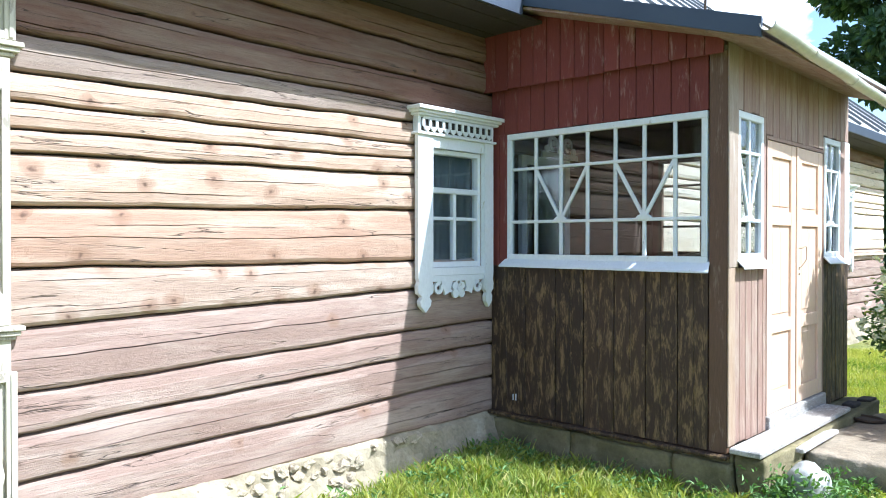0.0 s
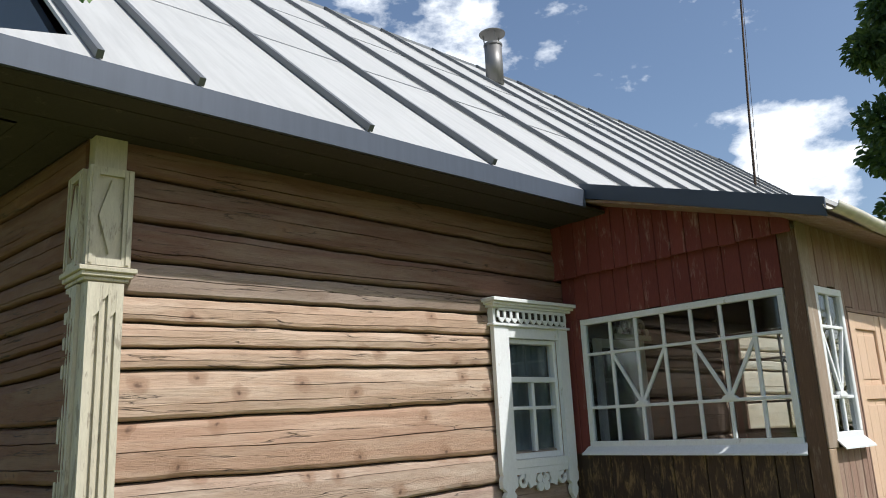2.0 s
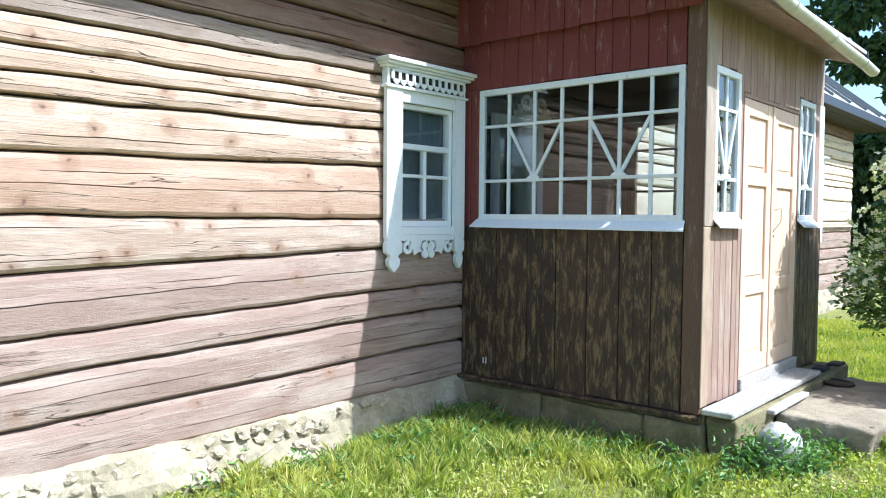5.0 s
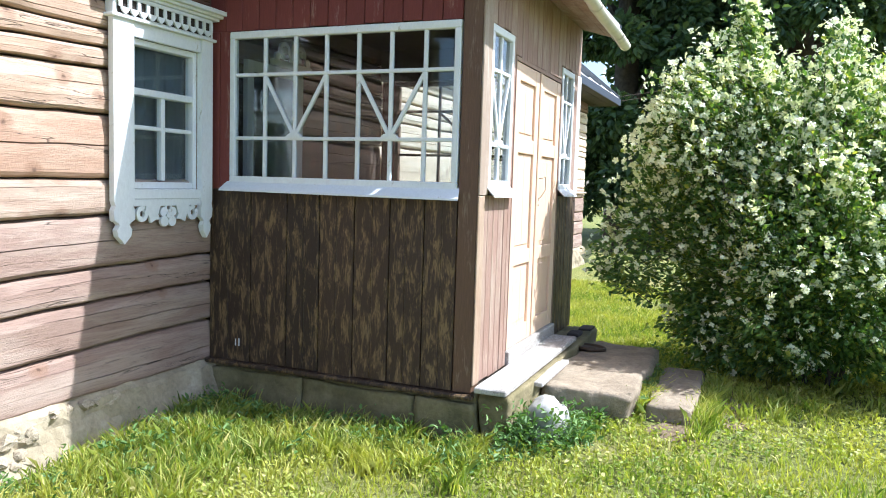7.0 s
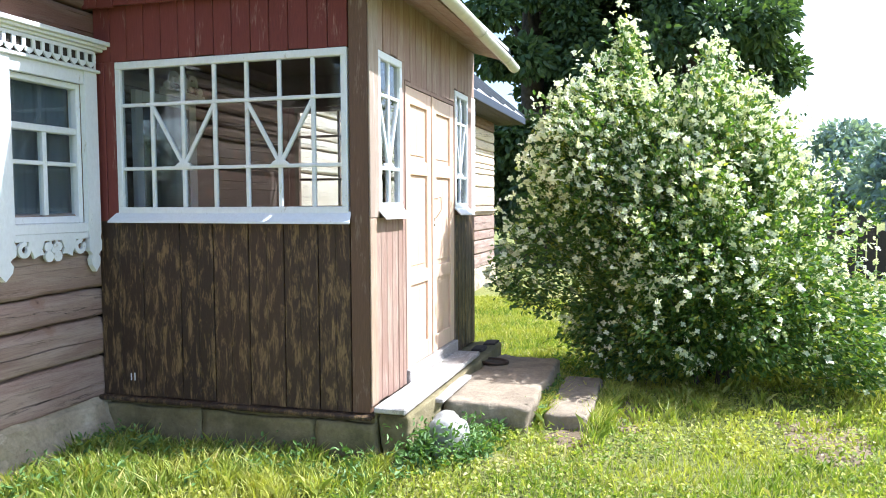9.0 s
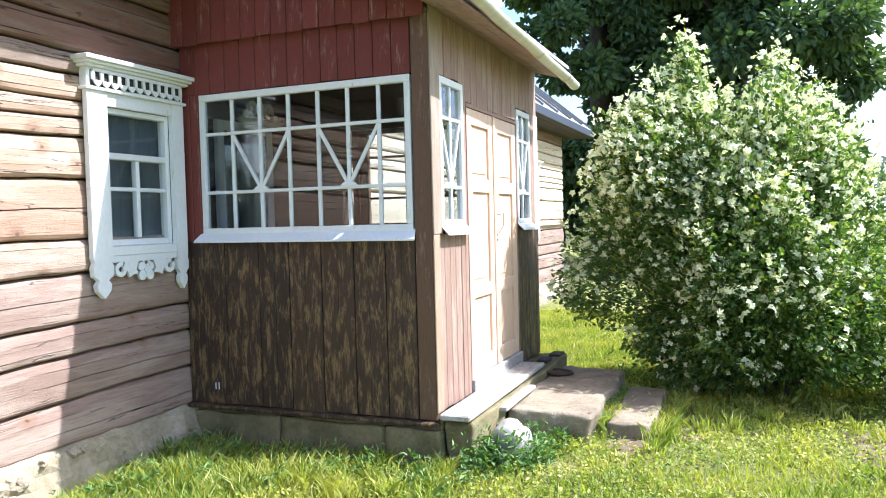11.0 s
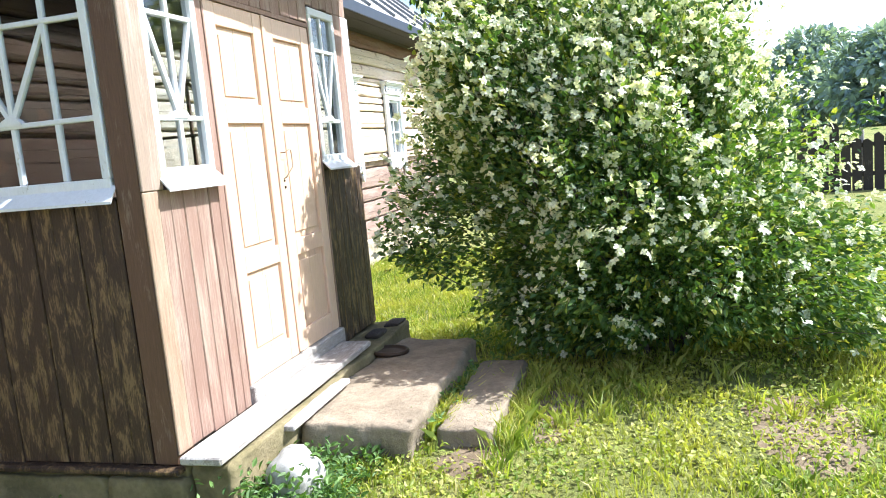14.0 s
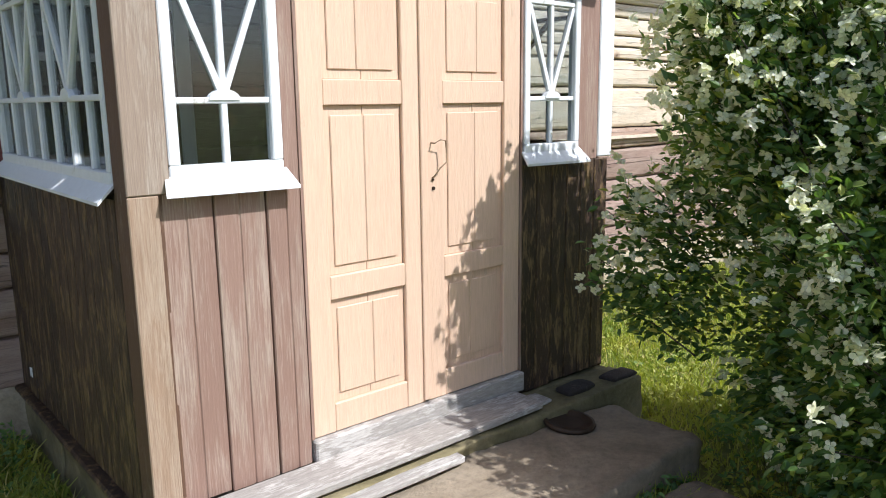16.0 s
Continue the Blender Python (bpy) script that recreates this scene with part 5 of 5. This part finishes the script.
def build_bush():
    rng = np.random.default_rng(7)
    root = thing("jasmine_bush", "large leafy bush covered in small white blossoms", "bush", (2.95, -2.2, FLOOR_Z))
    base = np.array([2.95, -2.2, FLOOR_Z])
    lobes = [((2.9, -2.1, 1.15), (1.25, 1.35, 1.2), 320), ((2.75, -1.65, 2.0), (0.75, 0.62, 0.72), 120), ((3.1, -2.35, 1.95), (0.8, 0.6, 0.8), 110),
             ((2.72, -1.46, 2.85), (0.17, 0.17, 0.42), 24), ((2.62, -0.80, 1.62), (0.38, 0.36, 0.6), 60), ((2.32, -0.40, 1.06), (0.20, 0.16, 0.34), 26), ((2.22, -1.85, 1.15), (0.58, 0.6, 0.95), 110), ((2.24, -1.02, 2.02), (0.32, 0.32, 0.46), 56), ((2.75, -1.15, 0.45), (0.40, 0.34, 0.45), 80), ((2.5, -1.5, 0.3), (0.4, 0.4, 0.28), 40), ((2.85, -1.35, 0.62), (0.40, 0.42, 0.6), 70), ((2.5, -1.85, 0.45), (0.58, 0.6, 0.42), 70), ((3.0, -3.0, 0.5), (0.9, 0.9, 0.5), 70), ((2.45, -1.0, 2.15), (0.38, 0.42, 0.5), 56),
             ((2.4, -2.35, 0.75), (0.7, 1.1, 0.7), 130), ((2.8, -3.3, 0.42), (0.8, 0.7, 0.48), 90), ((3.0, -2.6, 1.9), (0.45, 0.35, 0.42), 46), ((2.6, -2.0, 2.45), (0.5, 0.5, 0.35), 46),
             ((2.5, -1.2, 2.6), (0.12, 0.12, 0.32), 16), ((2.95, -2.2, 2.75), (0.13, 0.13, 0.36), 18), ((3.1, -2.55, 2.4), (0.14, 0.14, 0.34), 16), ((2.3, -1.0, 2.42), (0.1, 0.1, 0.25), 12)]
    leaf_p, leaf_d, bloom = [], [], []
    stems = bmesh.new()
    for (c, r, k) in lobes:
        c, r = np.array(c), np.array(r)
        for i in range(k):
            u = rng.normal(0, 1, 3)
            u /= np.linalg.norm(u)
            rad = rng.uniform(0.55, 1.0) ** 0.6 * (1 + 0.14 * noise.noise(Vector(u * 2.2 + c)))
            if rng.uniform() < 0.15:
                rad *= rng.uniform(1.10, 1.32)
            tip = c + u * r * rad
            if tip[2] < 0.06:
                tip[2] = 0.06 + rng.uniform(0, 0.2)
            out = tip - (base + np.array([0, 0, 0.5]))
            out /= np.linalg.norm(out)
            start = tip - (out * 0.55 + np.array([0, 0, 0.18])) * rng.uniform(0.6, 1.1)
            m = int(rng.uniform(44, 68))
            f = rng.uniform(0, 1, m)[:, None]
            pts = start + (tip - start) * f + rng.normal(0, 0.055, (m, 3))
            leaf_p.append(pts)
            leaf_d.append(np.repeat(out[None], m, 0))
            if i % 5 == 0:
                tube(stems, [tuple(start), tuple((start + tip) / 2 + np.array([0, 0, 0.03])), tuple(tip)], [0.005, 0.004, 0.002], 4)
            nb = rng.poisson(8.5 if tip[2] > 1.7 else 4.2 if tip[2] > 0.8 else 1.0)
            for _ in range(nb):
                q = start + (tip - start) * rng.uniform(0.55, 1.08) + rng.normal(0, 0.075, 3) + out * 0.03
                for _ in range(int(rng.integers(1, 5))):
                    bloom.append(q + rng.normal(0, 0.016, 3))
    pts, dirs = np.concatenate(leaf_p), np.concatenate(leaf_d)
    v, f = leaf_cloud(pts, dirs, 0.053, 0.56, rng)
    crown = soup("foliage", v - base, f, LEAF, root)
    tagged(crown, "dense green leaves", kind="stuff")
    v, f = flower_cloud(bloom, rng, 0.0270)
    tagged(soup("blossom", np.array(v) - base, f, PETAL, root), "small white four-petalled blossoms", kind="stuff")
    bmesh.ops.translate(stems, verts=stems.verts, vec=tuple(-base))
    tagged(part("twig", stems, BARK, root), kind="stuff")
    for i in range(16):
        a = rng.uniform(0, 2 * math.pi)
        e = rng.uniform(0.3, 1.0)
        bm = bmesh.new()
        end = np.array([math.cos(a) * e, math.sin(a) * e, rng.uniform(1.5, 2.3)])
        p0 = np.array([math.cos(a) * 0.18, math.sin(a) * 0.18, -0.03])
        mid = (p0 + end) / 2 + np.array([0, 0, 0.25])
        tube(bm, [tuple(p0), tuple((p0 + mid) / 2 + rng.normal(0, 0.03, 3)), tuple(mid), tuple(end)], [0.024, 0.02, 0.014, 0.006], 6)
        smooth(part("stem", bm, BARK, root))


build_bush()


def tree(name, at, height, radius, leaves, leaf_size, mat, label, seed, low=0.12, clumps=60):
    rng = np.random.default_rng(seed)
    root = thing(name, label, "tree", at)
    bm = bmesh.new()
    tr = height * 0.022
    tube(bm, [(0, 0, -0.3), (0.1, 0.05, height * 0.2), (-0.1, 0.1, height * 0.5), (0.1, 0, height * 0.85)], [tr * 1.25, tr, tr * 0.7, tr * 0.15], 10)
    smooth(part("trunk", bm, BARK, root))
    bm = bmesh.new()
    P, D = [], []
    for i in range(clumps):
        h = low + (1 - low) * rng.uniform(0, 1) ** 0.9
        wide = radius * (0.35 + 0.75 * math.sin(math.pi * min(1, (h - low) / (1 - low) * 0.86 + 0.12)))
        a = rng.uniform(0, 2 * math.pi)
        rr = wide * rng.uniform(0.25, 1.0) ** 0.5
        c = np.array([rr * math.cos(a), rr * math.sin(a), h * height])
        if i % 3 == 0:
            s = np.array([0, 0, max(0.15, h - 0.16) * height])
            tube(bm, [tuple(s), tuple((s + c) / 2 + np.array([0, 0, 0.3])), tuple(c)], [tr * 0.35, tr * 0.2, 0.03], 5)
        size = radius * rng.uniform(0.22, 0.42)
        m = int(leaves / clumps)
        u = rng.normal(0, 1, (m, 3))
        u /= np.linalg.norm(u, axis=1)[:, None]
        q = c + u * size * (rng.uniform(0, 1, m) ** 0.4)[:, None] * np.array([1, 1, 0.75])
        P.append(q)
        D.append(u)
    part("limb", bm, BARK, root)
    v, f = leaf_cloud(np.concatenate(P), np.concatenate(D), leaf_size, 0.62, rng)
    tagged(soup("crown", v, f, mat, root), kind="stuff")
    return root


tree("oak_tree", (22.8, 2.9, -0.3), 21, 2.9, 62000, 0.28, TREE_LEAF, "tall dark broadleaf tree behind the house", 11, 0.05, 110)
tree("oak_tree", (23.4, -2.6, -0.3), 20, 2.8, 62000, 0.28, TREE_LEAF, "tall dark broadleaf tree behind the blossoming bush", 12, 0.05, 110)
tree("oak_tree", (27.0, 0.8, -0.3), 21, 3.2, 26000, 0.34, TREE_LEAF, "tall dark broadleaf tree farther behind", 13, 0.04, 70)
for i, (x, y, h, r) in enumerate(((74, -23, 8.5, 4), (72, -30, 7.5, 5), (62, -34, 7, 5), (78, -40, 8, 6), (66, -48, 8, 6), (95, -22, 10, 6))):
    tree("far_tree", (x, y, -0.5), h, r, 5000, 0.8, HAZE_LEAF, "distant broadleaf tree beyond the field, haze in its leaf colour", 30 + i, 0.03, 40)


def fence(at, turn, n, step, height, label, mat):
    root = thing("fence", label, "fence", at)
    root.rotation_euler = (0, 0, radians(turn))
    rng = random.Random(5)
    bm = bmesh.new()
    box(bm, 0, n * step, 0.03, 0.07, height * 0.25, height * 0.32)
    box(bm, 0, n * step, 0.03, 0.07, height * 0.72, height * 0.79)
    part("rail", bm, mat, root)
    for i in range(n):
        h = height * rng.uniform(0.85, 1.15)
        bm = bmesh.new()
        prism(bm, [(i * step, 0), (i * step + step * 0.85, 0), (i * step + step * 0.85, h - rng.uniform(0, 0.12)), (i * step + step * 0.4, h), (i * step, h - rng.uniform(0, 0.1))], 0, 0.025)
        part("board", bm, mat, root)
    for i in range(0, n + 1, 8):
        bm = bmesh.new()
        tube(bm, [(i * step, 0.12, -0.3), (i * step, 0.12, height * 1.02)], [0.06, 0.05], 7)
        part("post", bm, OLD_WOOD, root)
    return root


fence((15.5, -3.2, -0.3), -90, 40, 0.22, 1.35, "old dark board fence with uneven tops at the garden's edge", DARK_WOOD)
fence((17.0, 2.4, -0.3), -90, 26, 0.2, 1.2, "dark picket fence under the trees", DARK_WOOD)

# overhead wires
wires = thing("overhead_wire", "thin dark overhead wires running to the house", "wire")
for k, (dy, dz) in enumerate(((0, 0), (0.12, -0.12))):
    bm = bmesh.new()
    pts = []
    for s in range(13):
        f = s / 12
        pts.append((12.6 + 10 * f, 2.0 + dy - 6.5 * f, 3.45 + dz + 2.6 * f - 0.5 * f * (1 - f)))
    tube(bm, pts, [0.008] * 13, 4)
    part("wire", bm, IRON, wires)


# ---- grass and weeds ----
def build_grass():
    rng = np.random.default_rng(3)
    n = 150000
    r = rng.uniform(0, 1, n) ** 0.75
    x = -3.6 + 12.6 * r
    y = rng.uniform(-5.2, 2.05, n)
    keep = np.ones(n, bool)
    for x0, x1, y0, y1 in ((-0.05, 2.8, -0.28, 2.2), (0.72, 2.3, -0.86, -0.2), (0.9, 2.12, -1.26, -1.0), (0.25, 0.52, -0.55, -0.3)):
        keep &= ~((x > x0) & (x < x1) & (y > y0) & (y < y1))
    bare = np.array([noise.noise(Vector((a * 0.9, b_ * 0.9, 3.3))) for a, b_ in zip(x, y)])
    keep &= (bare < 0.28) | (rng.uniform(0, 1, n) < 0.25)
    for cx, cy, rad in ((0.75, -1.25, 0.28), (1.3, -2.9, 0.55), (0.1, -0.75, 0.2)):
        keep &= ((x - cx) ** 2 + (y - cy) ** 2 > rad ** 2) | (rng.uniform(0, 1, n) < 0.15)
    x, y, bare = x[keep], y[keep], bare[keep]
    n = len(x)
    z = np.array([ground_z(a, b_) for a, b_ in zip(x, y)])
    shade = np.clip(1.2 - np.abs(y - 1.6), 0, 1) * (x < 0.1)
    h = (0.032 + 0.04 * rng.uniform(0, 1, n) ** 2) * (1 + 0.8 * np.clip(-bare, 0, 1)) * (1 + 0.35 * shade)
    # long tufts round the bush, the slabs and the plinths
    k = 9500
    centres = np.array([(rng.uniform(1.2, 4.2), rng.uniform(-3.9, -1.35)) for _ in range(70)] + [(rng.uniform(0.9, 2.2), rng.normal(-0.935, 0.02)) for _ in range(34)]
                       + [(rng.uniform(0.6, 2.2), rng.normal(-1.36, 0.04)) for _ in range(22)] + [(rng.uniform(-2.5, -0.2), rng.uniform(0.9, 1.95)) for _ in range(80)] + [(rng.uniform(-0.75, -0.1), rng.uniform(-0.2, 1.9)) for _ in range(80)])
    pick = centres[rng.integers(0, len(centres), k)] + rng.normal(0, 0.035, (k, 2))
    tall = rng.uniform(0.06, 0.17, k)
    x, y, h = np.concatenate([x, pick[:, 0]]), np.concatenate([y, pick[:, 1]]), np.concatenate([h, tall])
    z = np.concatenate([z, [ground_z(a, b_) for a, b_ in pick]])
    n = len(x)
    a = rng.uniform(0, 2 * math.pi, n)
    lean = rng.uniform(0.2, 1.1, n) * h
    w = 0.0035 + 0.0035 * rng.uniform(0, 1, n)
    b = rng.uniform(0, 2 * math.pi, n)
    sx, sy, lx, ly = np.cos(a) * w, np.sin(a) * w, np.cos(b) * lean, np.sin(b) * lean
    v = np.stack([np.stack([x - sx, y - sy, z - 0.01], 1), np.stack([x + sx, y + sy, z - 0.01], 1), np.stack([x + lx * 0.4 + sx * 0.7, y + ly * 0.4 + sy * 0.7, z + h * 0.65], 1),
                  np.stack([x + lx, y + ly, z + h], 1), np.stack([x + lx * 0.4 - sx * 0.7, y + ly * 0.4 - sy * 0.7, z + h * 0.65], 1)], 1).reshape(-1, 3)
    f = [(5 * i, 5 * i + 1, 5 * i + 2, 5 * i + 3, 5 * i + 4) for i in range(n)]
    ob = soup("grass", v, f, GRASS)
    tagged(ob, "short sunlit meadow grass with dry straws", "grass", "", "stuff")


build_grass()


def bare_patch(cx, cy, rx, ry, seed, label):
    """A worn patch of bare earth with a ragged edge, a little above the meadow."""
    bm = bmesh.new()
    rings = []
    for f in (0.0, 0.35, 0.7, 1.0):
        ring = []
        for i in range(28):
            a = 2 * math.pi * i / 28
            k = f * (1 + 0.3 * noise.noise(Vector((math.cos(a) * 1.6, math.sin(a) * 1.6, seed))))
            x, y = cx + rx * k * math.cos(a), cy + ry * k * math.sin(a)
            ring.append(bm.verts.new((x, y, ground_z(x, y) + (0.014 if f < 0.9 else -0.012))))
        rings.append(ring)
    for p, q in zip(rings, rings[1:]):
        for i in range(28):
            j = (i + 1) % 28
            bm.faces.new((p[i], p[j], q[j], q[i]))
    smooth(solid("soil", bm, SOIL, label, "soil"))


bare_patch(1.35, -2.9, 0.6, 0.35, 1.0, "dry sandy patch of bare earth in the grass")
bare_patch(0.72, -1.2, 0.22, 0.2, 2.0, "trodden bare earth with straw beside the slab")
bare_patch(1.55, -1.55, 0.7, 0.16, 3.0, "shaded bare earth under the bush")


def build_weeds():
    """Broad-leaved weeds along the plinths and steps."""
    rng = np.random.default_rng(9)
    P, D = [], []
    spots = [(rng.uniform(-2.6, -0.1), rng.uniform(1.3, 2.0)) for _ in range(60)] + [(-0.12 - abs(rng.normal(0, 0.25)), rng.uniform(-0.3, 2.0)) for _ in range(90)]
    spots += [(rng.uniform(-0.05, 0.9), rng.uniform(-0.75, -0.2)) for _ in range(110)] + [(rng.uniform(0.9, 2.2), -0.93 + rng.normal(0, 0.03)) for _ in range(40)]
    spots += [(rng.uniform(2.0, 4.5), rng.uniform(-1.4, -0.6)) for _ in range(40)] + [(rng.uniform(-4.6, -4.2), rng.uniform(2.2, 6.5)) for _ in range(80)]
    bunch = [(rng.uniform(-0.14, 0.28), rng.uniform(-0.6, -0.16)) for _ in range(46)]
    for x, y in spots + bunch:
        m = int(rng.integers(9, 20))
        hh = rng.uniform(0.05, 0.17) if (x, y) not in bunch else rng.uniform(0.12, 0.30)
        p = np.stack([x + rng.normal(0, 0.035, m), y + rng.normal(0, 0.035, m), ground_z(x, y) + rng.uniform(0.0, hh, m)], 1)
        a = rng.uniform(0, 2 * math.pi, m)
        P.append(p)
        D.append(np.stack([np.cos(a), np.sin(a), np.full(m, 0.5)], 1))
    v, f = leaf_cloud(np.concatenate(P), np.concatenate(D), 0.046, 0.45, rng, 0.0)
    tagged(soup("weeds", v, f, WEED), "low broad-leaved weeds growing along the plinth", "weeds", "", "stuff")


build_weeds()


def build_clover():
    """Small round leaves all through the grass."""
    rng = np.random.default_rng(17)
    n = 42000
    x = -3.4 + 7.5 * rng.uniform(0, 1, n) ** 0.8
    y = rng.uniform(-4.2, 2.0, n)
    keep = np.array([noise.noise(Vector((a * 1.6, b_ * 1.6, 8.0))) for a, b_ in zip(x, y)]) > -0.12
    for x0, x1, y0, y1 in ((-0.05, 2.8, -0.28, 2.2), (0.68, 2.35, -0.9, -0.2), (0.86, 2.16, -1.3, -0.97)):
        keep &= ~((x > x0) & (x < x1) & (y > y0) & (y < y1))
    x, y = x[keep], y[keep]
    n = len(x)
    z = np.array([ground_z(a, b_) for a, b_ in zip(x, y)]) + rng.uniform(0.012, 0.055, n)
    a = rng.uniform(0, 2 * math.pi, n)
    v, f = leaf_cloud(np.stack([x, y, z], 1), np.stack([np.cos(a), np.sin(a), np.full(n, 0.35)], 1), 0.030, 0.75, rng, 0.0)
    tagged(soup("clover", v, f, GRASS), "low clover and small leaves among the grass", "clover", "", "stuff")


build_clover()


# ---- young tree whose twig hangs into the path ----
sapling = thing("apple_sapling", "young apple tree with a hanging leafy twig", "tree", (-6.15, -0.75, FLOOR_Z))
bm = bmesh.new()
tube(bm, [(0, 0, -0.2), (0.03, -0.02, 0.9), (0.1, -0.08, 1.8), (0.2, -0.15, 2.6)], [0.035, 0.03, 0.024, 0.012], 8)
smooth(part("trunk", bm, BARK, sapling))
tip = Vector((-5.085 + 6.15, -1.60 + 0.75, 2.072 - FLOOR_Z))
bm = bmesh.new()
tube(bm, [(0.12, -0.1, 2.1), (0.45, -0.35, 2.52), (0.85, -0.66, 2.55), tuple(tip + Vector((0.0, 0.0, 0.09))), tuple(tip)], [0.012, 0.008, 0.005, 0.003, 0.002], 6)
smooth(part("branch", bm, BARK, sapling))
for f, d in ((0.0, (-0.6, 0.1, -0.5)), (0.012, (0.1, -0.2, -0.9)), (0.04, (-0.7, 0.2, -0.45)), (0.055, (0.7, 0.1, -0.65)), (0.08, (-0.9, -0.2, -0.3))):
    d = Vector(d).normalized()
    s = d.cross(Vector((0.3, 0.9, 0.2))).normalized()
    up = s.cross(d)
    o = tip + Vector((0, 0, f))
    bm = bmesh.new()
    left, mid, right = [], [], []
    for k in range(7):
        t = k / 6
        w = 0.0095 * math.sin(math.pi * (0.08 + 0.9 * t)) ** 0.8 + 0.001
        c = o + d * (0.008 + 0.052 * t) - up * 0.012 * t * t
        left.append(bm.verts.new(c + s * w + up * 0.005))
        mid.append(bm.verts.new(c))
        right.append(bm.verts.new(c - s * w + up * 0.005))
    for k in range(6):
        bm.faces.new((left[k], left[k + 1], mid[k + 1], mid[k]))
        bm.faces.new((mid[k], mid[k + 1], right[k + 1], right[k]))
    smooth(part("leaf", bm, WEED, sapling))
